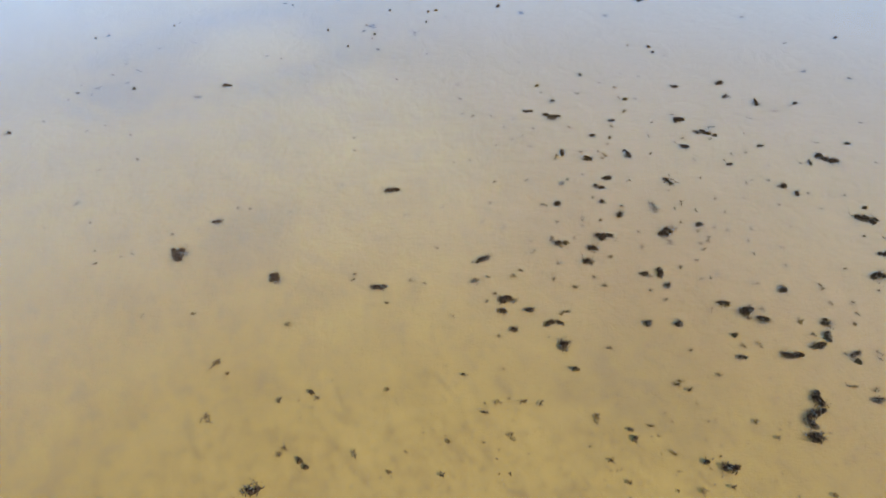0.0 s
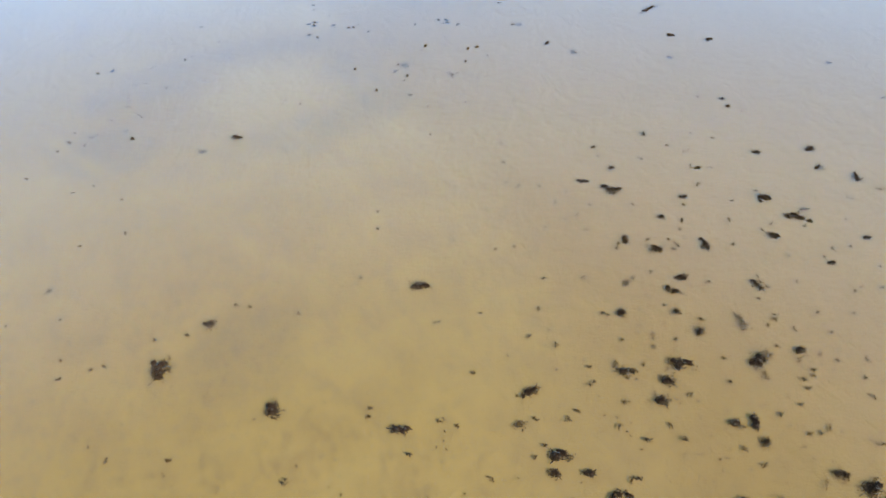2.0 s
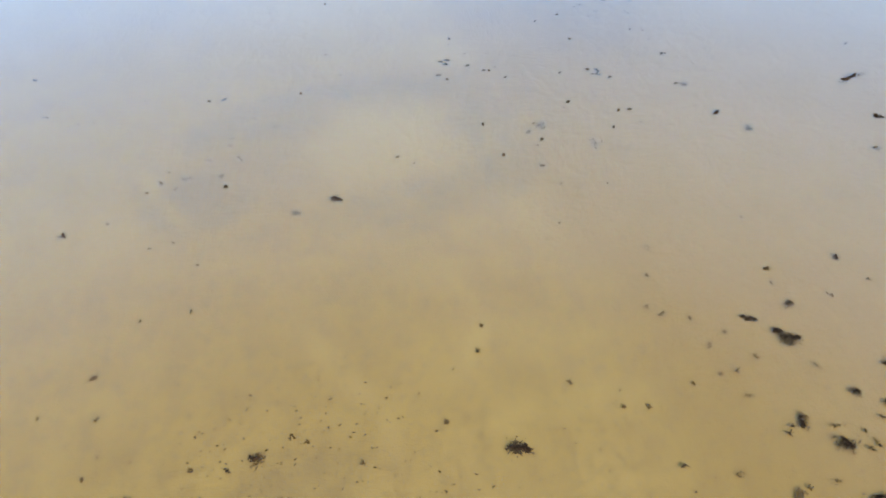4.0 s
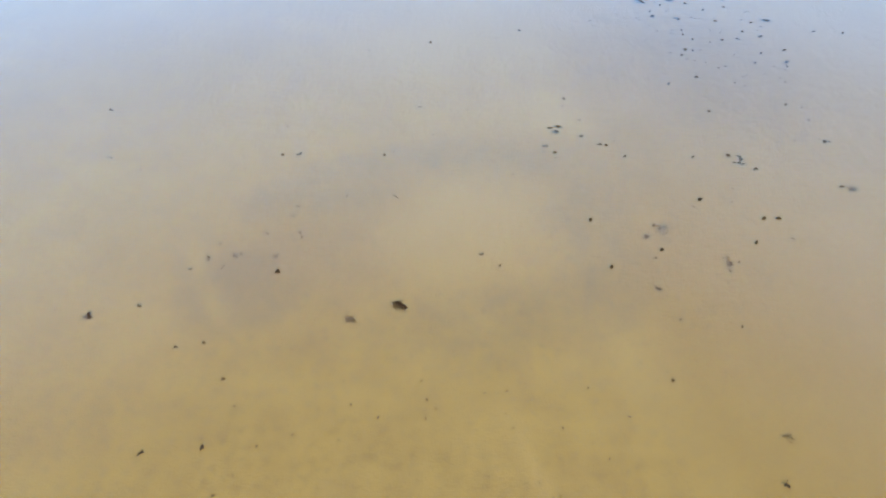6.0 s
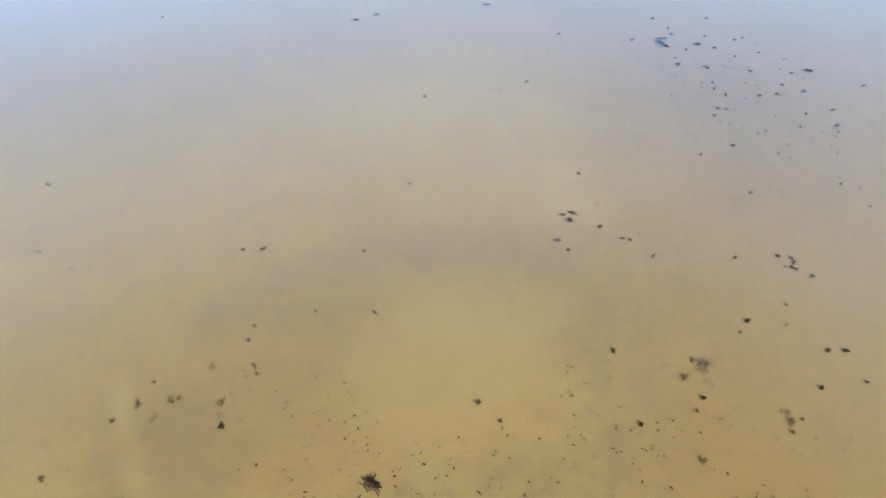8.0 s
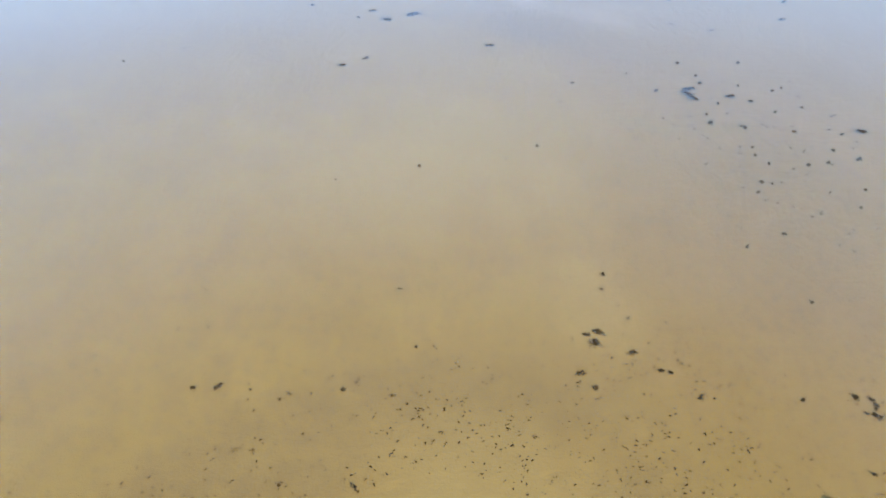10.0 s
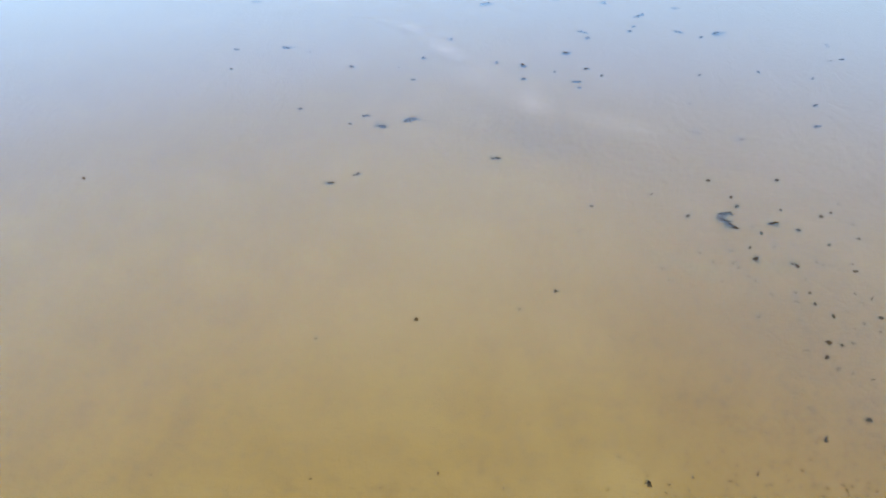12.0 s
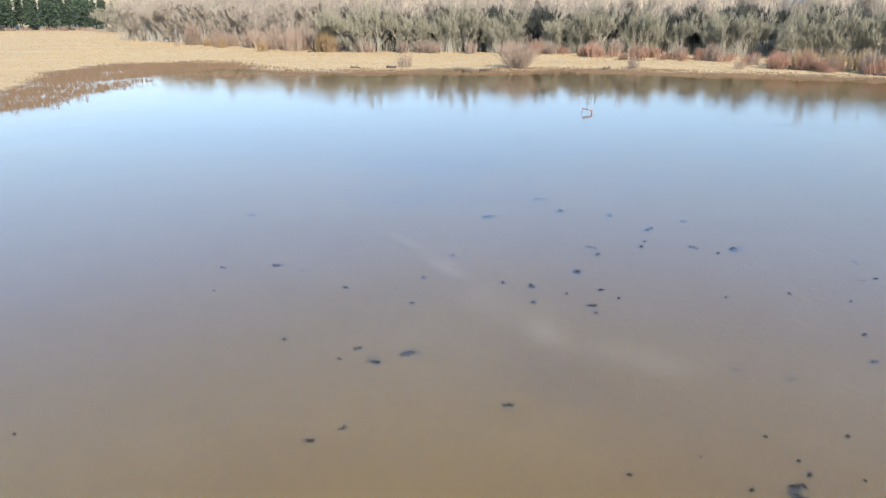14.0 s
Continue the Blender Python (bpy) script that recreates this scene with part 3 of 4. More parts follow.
far_woods((([(-262, 650), (-180, 570), (-90, 455), (20, 420), (140, 400), (260, 390)], 3.2, 8, 24), ([(-270, 700), (-120, 600), (60, 520), (330, 470)], 3.0, 12, 30), ([(-290, 760), (-100, 680), (80, 600), (400, 560)], 3.2, 14, 36)),
          "dense pale bare woods far behind the bank")
olive = crowns(M_TWIG, "bare olive-grey tree beyond the meadow", ((20, 3), (18, 2)), 0.9)
plant(olive, along([(-272, 640), (-240, 610), (-200, 575), (-150, 520), (-100, 440)], 7, 5))
firs = [fir(h, "dark green fir with drooping boughs beyond the meadow") for h in (34, 30, 38)]
plant(firs, along([(-460, 690), (-390, 680), (-350, 688), (-288, 672)], 7.5, 3) + along([(-460, 712), (-300, 700)], 4.5, 4) + along([(-470, 740), (-300, 730)], 5, 6), (0.7, 1.2))

# ---- shrubs along the banks ----
red = [shrub("red_shrub", h, w, n, M_RED, "leafless red-stemmed shrub on the dry bank", "red shrubs on the bank") for h, w, n in ((3.4, 5.5, 70), (2.4, 4.6, 60), (4.6, 5.5, 80))]
plant(red, along([(44, 322), (70, 308), (98, 288), (108, 264), (114, 242)], 4.2, 3.4) + along([(100, 262), (112, 240), (122, 231), (140, 214)], 2.6, 2.6) + along([(60, 300), (100, 275)], 6, 3), (0.55, 1.25))
brush = [shrub("willow_shrub", h, w, n, M_BRUSH, "leafless brown willow shrub beside the meadow", "willow shrubs by the wood") for h, w, n in ((9.0, 8.0, 110), (7.5, 7.0, 100), (11, 9, 130))]
plant(brush, along([(-200, 575), (-150, 480), (-120, 420), (-84, 380), (-46, 345)], 5, 4), (0.8, 1.1))
plant([shrub("willow_shrub", 6.0, 6.0, 100, M_BRUSH, "leafless brown willow shrub before the trees", "willow shrubs by the wood")],
      along([(-40, 343), (0, 332), (40, 324), (80, 312)], 9, 2.5) + [(88, 290), (96, 282), (103, 266), (110, 258), (116, 245), (121, 236), (128, 228), (133, 226)], (0.6, 1.1))
plant([shrub("bank_shrub", 9.5, 17.0, 130, M_BRUSH, "wide airy bare bush standing at the water's edge", "bushes by the water", 24, 0.42)], [(29, 259)])
plant([shrub("bank_shrub", 4.5, 4.5, 50, M_BRUSH, "small bare grey-brown bush at the water's edge", "bushes by the water", 12)], [(-5, 266), (-125, 400), (-108, 398), (92, 250), (63, 256)], (0.7, 1.2))
plant([shrub("willow_shrub", 4.0, 8.0, 70, M_BRUSH, "low brown leafless thicket at the foot of the firs", "willow shrubs by the wood")], along([(-455, 674), (-390, 666), (-350, 670), (-285, 655)], 7, 2), (0.7, 1.1))
plant([shrub("golden_shrub", 6.5, 7.0, 110, M_GOLD, "tall dry golden willow on the bank", "golden shrubs", 16)], [(117, 247), (123, 244), (111, 252), (134, 236)], (0.8, 1.1))
gold = [shrub("golden_shrub", 10.0, 7.0, 130, M_GOLD, "shrub holding dry golden leaves before the wood", "golden shrubs", 20)]
plant(gold, [(-40, 341), (-44, 344)], (0.85, 1.0))
plant([shrub("golden_shrub", 5.0, 5.0, 80, M_GOLD, "low shrub holding dry golden leaves", "golden shrubs", 16)], [(-97, 382), (-108, 396), (-70, 350)])


# ---- dry grass, sedge and reeds ----
def in_shape(shape, n):
    xs, ys = [p[0] for p in shape], [p[1] for p in shape]
    out = []
    while len(out) < n:
        px, py = rng.uniform(min(xs), max(xs), 4000), rng.uniform(min(ys), max(ys), 4000)
        inside = np.zeros(4000, bool)
        for (ax, ay), (bx, by) in zip(shape, shape[1:] + shape[:1]):
            inside ^= ((ay > py) != (by > py)) & (px < (bx - ax) * (py - ay) / (by - ay + 1e-12) + ax)
        out += list(zip(px[inside], py[inside]))
    return np.array(out[:n])


def blades(name, shape, n, tall, width, lean, material, label, keep, sink=0.05, stray=0.0):
    """One stuff object of upright blades over a shape on the plan."""
    spots = in_shape(shape, n) + rng.normal(size=(n, 2)) * stray
    z = ground_height(spots[:, 0], spots[:, 1])
    thick = waves(spots[:, 0] * 2.3, spots[:, 1] * 2.3)
    soup = Soup()
    for (x, y), g, w in zip(spots, z, thick):
        if not keep(g, w):
            continue
        for k in range(3):
            p = np.array((x + rng.normal() * 0.15, y + rng.normal() * 0.15, g - sink))
            h = rng.uniform(*tall)
            soup.blade(p, p + np.array((rng.normal() * lean, rng.normal() * lean, h + sink)), width, (rng.normal(), 4.0, 0))
    return tagged(new(name, soup.mesh(name, material)), label, "grass", kind="stuff")


blades("dry_grass", [(-150, 185), (-170, 420), (-90, 400), (-40, 352), (60, 335), (135, 262), (165, 212), (150, 195), (60, 240), (0, 248), (-60, 270), (-100, 240), (-88, 190)],
       42000, (0.08, 0.22), 0.14, 0.25, M_STRAW, "matted straw-coloured dry grass on the bank", lambda g, w: g > 0.12)
blades("meadow_grass", [(-150, 200), (-420, 420), (-420, 670), (-300, 655), (-150, 500), (-90, 400), (-170, 420)],
       26000, (0.05, 0.15), 0.3, 0.4, M_STRAW, "pale dry grass over the wide meadow", lambda g, w: g > 0.12)
blades("dead_sedge", [(-90, 199), (-97, 225), (-109, 257), (-105, 289), (-88, 295), (-68, 293), (-50, 268), (-47, 259), (-62, 270), (-71, 260), (-80, 248), (-82, 227), (-75, 205), (-72, 190), (-71, 178), (-76, 172), (-100, 160), (-104, 185)],
       17000, (0.3, 1.1), 0.11, 0.28, M_SEDGE, "brown dead sedge standing in the flooded margin", lambda g, w: g > -0.9 and w + 0.85 * rng.normal() > 0.05, stray=2.2)
blades("drowned_sedge", [(-72, 205), (-82, 227), (-80, 248), (-62, 270), (-40, 256), (-40, 246), (-58, 240), (-66, 215)],
       2600, (0.4, 1.0), 0.10, 0.2, M_SEDGE, "scattered brown sedge tufts standing in shallow water", lambda g, w: w > 0.25)
blades("shore_sedge", [(-50, 270), (-37, 256), (-4, 258), (22, 256), (50, 260), (79, 245), (104, 235), (150, 208), (146, 196), (104, 221), (79, 231), (50, 245), (22, 243), (-4, 245), (-37, 243)],
       15000, (0.12, 0.4), 0.14, 0.18, M_SEDGE, "short brown sedge along the wet shoreline", lambda g, w: g > -0.6 and w + 0.7 * rng.normal() + 4 * g > -0.35, stray=2.2)


# ---- drifting weed ----
def weed_lumps(soup, a, b, lift):
    """One ragged, lumpy mat with a lobed outline."""
    seg, rings = 52, 5
    phase = rng.uniform(0, 6.28, 12)
    shape = []
    for i in range(seg):
        t = 2 * math.pi * i / seg
        r = 0.78 + sum(0.34 / (k + 1) ** 0.6 * math.sin((k + 2) * t + phase[k]) * (0.5 + 0.5 * (k % 2)) for k in range(8)) * 0.7 + rng.normal() * 0.34
        shape.append(max(0.10, r))
    verts, faces = [(0.15 * a * rng.normal(), 0, lift + 0.04)], []
    for q in range(1, rings + 1):
        f = q / rings
        for i in range(seg):
            t = 2 * math.pi * i / seg
            r = shape[i] * f ** 0.8
            z = lift + (0.045 * (1 - f * f) + rng.normal() * 0.022 if q < rings else -0.07)
            verts.append((a * r * math.cos(t) + rng.normal() * 0.012, b * r * math.sin(t) + rng.normal() * 0.012, z))
    for i in range(seg):
        j = (i + 1) % seg
        faces.append((0, 1 + i, 1 + j))
        for q in range(rings - 1):
            k = 1 + q * seg
            faces.append((k + i, k + seg + i, k + seg + j, k + j))
    soup.add(verts, faces)


def weed_strands(soup, a, b, lift, n, long):
    tufts = [(rng.uniform(-0.75, 0.75), rng.normal() * 0.4, rng.uniform(0.12, 0.4)) for k in range(int(rng.integers(2, 5)))]
    for k in range(n):
        f, g, loose = tufts[k % len(tufts)]
        x, y = a * (f + loose * rng.normal()), b * (g + loose * 1.3 * rng.normal())
        t = rng.normal() * 0.9 + (math.pi if rng.random() < 0.5 else 0)
        step = long * rng.uniform(0.3, 1.0) / 4
        pts = []
        for i in range(5):
            pts.append((x, y, lift + rng.normal() * 0.015 + 0.01))
            t += rng.normal() * 0.45
            x, y = x + step * math.cos(t), y + step * math.sin(t)
        soup.ribbon(pts, rng.uniform(0.014, 0.042))


def weed_clump(x, y, length, width, turn, tone):
    """A ragged clump: one mat or a few torn tufts, a fringe of strands and, where it lies high, some wet shining blades."""
    a, b = 0.46 * length, 0.46 * max(width, 0.09)
    dark = tone >= 0.65
    # the water deepens away from the shallows, and the weed lies lower in it
    lift = (-0.014 if tone >= 0.85 else -0.026 if tone >= 0.65 else -0.03 if tone >= 0.5 else -0.05) - (0.05 if y > 45 else 0.0)
    label = ("floating clump of wet black water weed" if length < 0.9 else "wide mat of wet black rotting water weed") if dark else \
        ("thin brown water weed drifting under the surface" if tone >= 0.5 else "faint brown weed sunk below the murky surface")
    ob = tagged(new("weed_clump"), label, "water weed", "weed drifting in the shallows")
    ob.matrix_basis = pose(x, y, 0, 0, 0, turn)
    material = M_WEED if dark else M_STRAND
    solid = (1.0 if tone >= 0.9 else 0.8 if tone >= 0.8 else 0.5) * (1.0 if length > 0.55 else 0.85)
    if dark:
        # a few torn tufts strung along a crooked line
        n = 2 if length < 0.3 else int(rng.integers(3, 5)) if length < 0.7 else int(rng.integers(4, 8))
        bow = rng.normal() * 0.3
        close = 0.42 if width > 0.7 * length else 0.72
        for k in range(n):
            s = Soup()
            f = (k + 0.5) / n * 2 - 1 + rng.normal() * 0.15
            big = rng.uniform(0.55, 1.35)
            ta, tb = solid * big * (0.42 * a / n ** 0.6 + 0.03), solid * big * b * 0.46 * (1 - 0.3 * abs(f))
            weed_lumps(s, ta, tb, lift + rng.normal() * 0.008)
            weed_strands(s, 1.3 * ta, 1.5 * tb, lift + 0.004, int(16 + 60 * min(ta, 0.5)), 0.13 + 0.25 * tb)
            tuft = part("tuft", s.mesh("tuft", material), ob)
            tuft.matrix_basis = pose(close * f * a, close * b * (bow * (f * f - 0.4) + rng.normal() * 0.4), 0, 0, 0, rng.normal() * 50)
    s = Soup()
    weed_strands(s, a, b, lift, int(np.clip((22 + 120 * length * max(width, 0.15) * (1.0 if tone >= 0.8 else 1.4)) * (1.0 if tone >= 0.5 else 0.5), 14, 200)), 0.14 + 0.34 * b)
    tagged(part("fringe", s.mesh("fringe", M_STRAND if tone >= 0.85 else M_SUNK), ob, "thin ragged strands"), kind="stuff")
    s = Soup()
    weed_strands(s, 1.25 * a, 1.35 * b, lift - 0.03, int(np.clip(8 + 26 * length, 8, 40)), 0.09)
    tagged(part("torn_bits", s.mesh("torn_bits", M_SUNK), ob, "loose brown scraps round the clump"), kind="stuff")
    if tone >= 0.95 and y < 60:
        s = Soup()
        for k in range(int(2 + 3 * length)):
            t, px, py = rng.uniform(0, 6.28), rng.normal() * 0.4 * a, rng.normal() * 0.35 * b
            s.ribbon([(px, py, lift + 0.05), (px + 0.05 * math.cos(t), py + 0.05 * math.sin(t), lift + 0.075), (px + 0.11 * math.cos(t), py + 0.11 * math.sin(t), lift + 0.05)], 0.035)
        tagged(part("wet_blades", s.mesh("wet_blades", M_GLINT), ob, "wet shining leaf blades"), kind="stuff")


SCRAPS = Soup(), Soup()


def lay_weed(rows):
    """Rows of x, y, length, width, heading and tone: 1 black at the surface, less for brown and sunken."""
    for x, y, length, width, turn, tone in rows:
        if length >= 0.34:
            weed_clump(x, y, length, width, turn, tone)
            continue
        s = Soup()
        weed_strands(s, length / 2, max(width, 0.08) / 2, 0.0, 14, 0.12)
        if tone > 0.75:
            weed_lumps(s, length * 0.36, max(width, 0.1) * 0.36, 0.0)
        c, n = math.cos(radians(turn)), math.sin(radians(turn))
        lift = (0.005 if tone >= 0.65 else -0.02) - (0.05 if y > 45 else 0.0)
        SCRAPS[0 if tone >= 0.65 else 1].add([(x + c * p - n * q, y + n * p + c * q, r + lift) for p, q, r in s.v], s.f)


lay_weed([
    (12.3, 5.9, 0.14, 0.10, 178, 0.70), (15.8, 6.1, 0.60, 0.51, 174, 1.00), (18.8, 6.2, 0.39, 0.21, 167, 0.95),
    (12.7, 6.4, 0.60, 0.31, 147, 1.00), (16.1, 6.5, 0.42, 0.32, 76, 1.00), (19.1, 6.5, 0.26, 0.14, 46, 0.60),
    (16.5, 6.7, 1.03, 0.30, 0, 1.00), (12.2, 6.9, 0.21, 0.15, 171, 0.90), (17.1, 7.1, 0.73, 0.36, 70, 1.00),
    (19.6, 7.6, 0.30, 0.26, 86, 0.80), (11.5, 7.6, 0.16, 0.09, 114, 0.50), (19.8, 7.9, 0.63, 0.21, 13, 0.80),
    (10.8, 8.5, 0.26, 0.16, 30, 0.85), (19.0, 8.7, 0.63, 0.25, 172, 0.95), (17.8, 8.8, 0.87, 0.37, 151, 0.95),
])
lay_weed([
    (19.6, 8.9, 0.64, 0.26, 47, 0.95), (19.2, 9.2, 0.22, 0.14, 22, 0.70), (20.1, 9.4, 0.50, 0.33, 10, 0.95),
    (16.2, 9.5, 0.37, 0.24, 170, 0.70), (10.2, 9.7, 0.37, 0.30, 26, 0.25), (4.9, 10.0, 0.10, 0.09, 154, 0.70),
    (7.4, 10.3, 0.22, 0.20, 9, 0.30), (24.0, 10.3, 0.83, 0.57, 172, 1.00), (16.7, 10.4, 0.25, 0.18, 20, 0.80),
    (18.2, 10.5, 0.62, 0.42, 148, 1.00), (3.5, 10.8, 0.14, 0.13, 118, 0.60), (5.6, 11.0, 0.14, 0.14, 54, 0.60),
    (25.4, 11.1, 0.58, 0.30, 165, 0.90), (18.0, 11.1, 0.72, 0.49, 175, 1.00), (8.4, 11.3, 0.37, 0.09, 154, 0.40),
])
lay_weed([
    (20.1, 11.3, 0.49, 0.39, 25, 1.00), (7.1, 11.4, 0.22, 0.17, 158, 0.70), (10.7, 11.6, 0.27, 0.19, 163, 0.95),
    (15.3, 11.7, 0.36, 0.23, 37, 0.95), (2.8, 11.8, 0.28, 0.08, 86, 0.70), (17.5, 11.8, 0.47, 0.29, 120, 0.85),
    (-0.2, 12.0, 0.56, 0.35, 145, 0.95), (1.4, 12.0, 0.21, 0.18, 122, 0.90), (14.3, 12.2, 0.35, 0.23, 39, 0.95),
    (1.3, 12.3, 0.21, 0.17, 134, 0.80), (11.0, 12.7, 0.55, 0.46, 34, 1.00), (0.8, 12.8, 0.08, 0.06, 94, 0.40),
    (1.0, 12.9, 0.16, 0.10, 80, 0.50), (26.8, 13.0, 1.28, 0.83, 117, 1.00), (16.3, 13.5, 0.38, 0.29, 5, 0.80),
])
lay_weed([
    (27.4, 13.6, 0.29, 0.18, 1, 0.80), (15.5, 13.6, 0.17, 0.12, 33, 0.50), (11.2, 13.8, 0.68, 0.27, 166, 0.80),
    (12.0, 14.0, 0.21, 0.14, 161, 0.70), (9.8, 14.1, 0.34, 0.29, 101, 0.70), (16.5, 14.2, 0.72, 0.32, 64, 0.95),
    (2.5, 14.3, 0.09, 0.07, 144, 0.60), (15.9, 14.4, 0.41, 0.29, 167, 0.95), (19.0, 14.5, 0.21, 0.16, 11, 0.60),
    (2.4, 14.6, 0.19, 0.16, 94, 0.80), (10.8, 14.7, 0.34, 0.21, 157, 0.90), (9.9, 15.1, 0.38, 0.29, 159, 0.80),
    (-0.9, 15.2, 0.45, 0.26, 85, 0.30), (18.1, 15.4, 0.33, 0.21, 164, 0.40), (10.3, 15.6, 0.74, 0.38, 168, 0.95),
])
lay_weed([
    (25.6, 15.7, 0.49, 0.32, 39, 0.90), (20.0, 15.9, 0.53, 0.40, 3, 0.95), (14.3, 16.0, 0.60, 0.44, 165, 0.85),
    (18.4, 16.1, 0.89, 0.59, 17, 0.95), (25.5, 16.4, 0.49, 0.39, 2, 0.95), (11.2, 16.6, 0.23, 0.18, 53, 0.70),
    (15.0, 16.6, 0.61, 0.46, 166, 0.90), (0.1, 16.6, 0.10, 0.07, 91, 0.60), (9.8, 17.0, 0.53, 0.26, 7, 0.60),
    (10.3, 17.0, 0.20, 0.19, 12, 0.60), (15.9, 17.0, 0.88, 0.48, 6, 0.95), (29.2, 17.2, 1.38, 0.73, 123, 0.95),
    (28.2, 17.3, 0.49, 0.31, 55, 0.80), (-0.1, 17.3, 0.46, 0.28, 48, 0.60), (14.2, 17.4, 0.27, 0.23, 33, 0.80),
])
lay_weed([
    (13.9, 17.5, 0.47, 0.33, 160, 0.95), (19.1, 17.6, 0.69, 0.32, 87, 0.50), (31.3, 17.7, 0.40, 0.30, 116, 0.80),
    (17.4, 17.9, 0.42, 0.34, 5, 0.90), (10.6, 18.0, 0.79, 0.39, 15, 0.80), (13.0, 18.1, 0.15, 0.14, 30, 0.70),
    (6.3, 18.3, 0.69, 0.28, 153, 1.00), (30.0, 18.5, 0.31, 0.20, 175, 0.50), (33.7, 18.8, 0.26, 0.16, 175, 0.60),
    (24.6, 18.9, 0.44, 0.24, 162, 0.80), (21.0, 19.1, 0.77, 0.38, 81, 0.80), (17.3, 19.1, 0.36, 0.29, 173, 0.80),
    (5.5, 19.1, 0.11, 0.10, 136, 0.60), (26.0, 19.3, 0.25, 0.18, 8, 0.70), (5.7, 19.4, 0.18, 0.13, 146, 0.60),
])
lay_weed([
    (25.4, 19.5, 0.29, 0.20, 25, 0.70), (27.2, 19.5, 0.37, 0.25, 175, 0.80), (15.4, 19.8, 0.54, 0.39, 21, 0.85),
    (-0.4, 20.0, 0.19, 0.11, 144, 0.60), (17.9, 20.1, 0.72, 0.37, 130, 0.85), (18.6, 20.5, 0.60, 0.46, 170, 0.85),
    (2.8, 20.6, 0.75, 0.59, 93, 1.00), (-2.1, 20.7, 0.18, 0.13, 62, 0.40), (23.8, 21.1, 0.59, 0.56, 132, 0.90),
    (16.5, 21.1, 0.43, 0.35, 37, 0.60), (30.6, 21.7, 0.33, 0.23, 178, 0.70), (25.6, 21.7, 1.34, 0.65, 146, 0.95),
    (20.8, 21.8, 0.92, 0.48, 66, 0.85), (28.8, 21.8, 0.30, 0.21, 4, 0.60), (32.3, 21.9, 0.46, 0.31, 16, 0.80),
])
lay_weed([
    (26.4, 22.0, 0.53, 0.23, 157, 0.60), (18.8, 22.3, 0.77, 0.56, 85, 0.85), (37.6, 22.7, 0.35, 0.22, 18, 0.60),
    (30.4, 22.9, 0.82, 0.48, 53, 0.80), (25.3, 23.3, 0.80, 0.48, 178, 0.90), (18.0, 23.3, 0.65, 0.39, 70, 0.80),
    (-0.3, 23.7, 1.00, 0.67, 96, 1.00), (9.3, 24.0, 0.84, 0.48, 175, 0.90), (20.3, 24.0, 0.35, 0.28, 36, 0.80),
    (29.4, 24.2, 0.59, 0.40, 28, 0.80), (35.9, 24.5, 0.42, 0.24, 29, 0.60), (-2.0, 24.6, 0.20, 0.13, 133, 0.60),
    (-3.4, 24.6, 0.20, 0.13, 133, 0.50), (-2.4, 24.6, 0.13, 0.09, 120, 0.50), (22.1, 24.8, 0.42, 0.29, 164, 0.80),
])
lay_weed([
    (-0.3, 25.1, 0.20, 0.11, 88, 0.50), (1.6, 25.2, 0.45, 0.27, 144, 0.80), (23.3, 25.3, 0.26, 0.18, 41, 0.70),
    (7.3, 25.4, 0.23, 0.15, 75, 0.50), (3.1, 25.5, 0.17, 0.12, 87, 0.40), (30.3, 25.6, 0.69, 0.47, 172, 0.95),
    (2.6, 25.7, 0.23, 0.18, 106, 0.40), (24.2, 26.4, 0.29, 0.23, 22, 0.80), (27.7, 26.4, 0.47, 0.33, 171, 0.90),
    (19.5, 26.6, 1.08, 0.61, 134, 0.95), (17.5, 27.2, 0.18, 0.15, 50, 0.60), (41.7, 27.2, 0.42, 0.25, 23, 0.70),
    (-3.3, 27.5, 0.20, 0.13, 119, 0.60), (18.7, 27.6, 0.73, 0.31, 155, 0.80), (24.6, 27.8, 0.33, 0.17, 175, 0.70),
])
lay_weed([
    (-5.1, 27.9, 0.16, 0.10, 128, 0.40), (38.1, 28.0, 0.33, 0.23, 6, 0.60), (8.9, 28.0, 0.21, 0.17, 78, 0.70),
    (20.5, 28.0, 0.45, 0.38, 175, 0.80), (26.7, 28.3, 0.24, 0.18, 27, 0.70), (24.1, 28.6, 0.22, 0.15, 24, 0.70),
    (9.3, 29.1, 0.17, 0.11, 74, 0.60), (-3.7, 29.3, 0.35, 0.23, 19, 0.50), (20.7, 29.9, 0.28, 0.15, 172, 0.90),
    (23.7, 30.0, 0.41, 0.22, 77, 0.70), (16.0, 30.4, 0.23, 0.18, 0, 0.70), (29.6, 30.6, 0.36, 0.26, 31, 0.80),
    (29.9, 31.4, 0.37, 0.27, 33, 0.70), (16.6, 32.0, 0.33, 0.23, 55, 0.70), (38.8, 32.5, 0.36, 0.26, 12, 0.60),
])
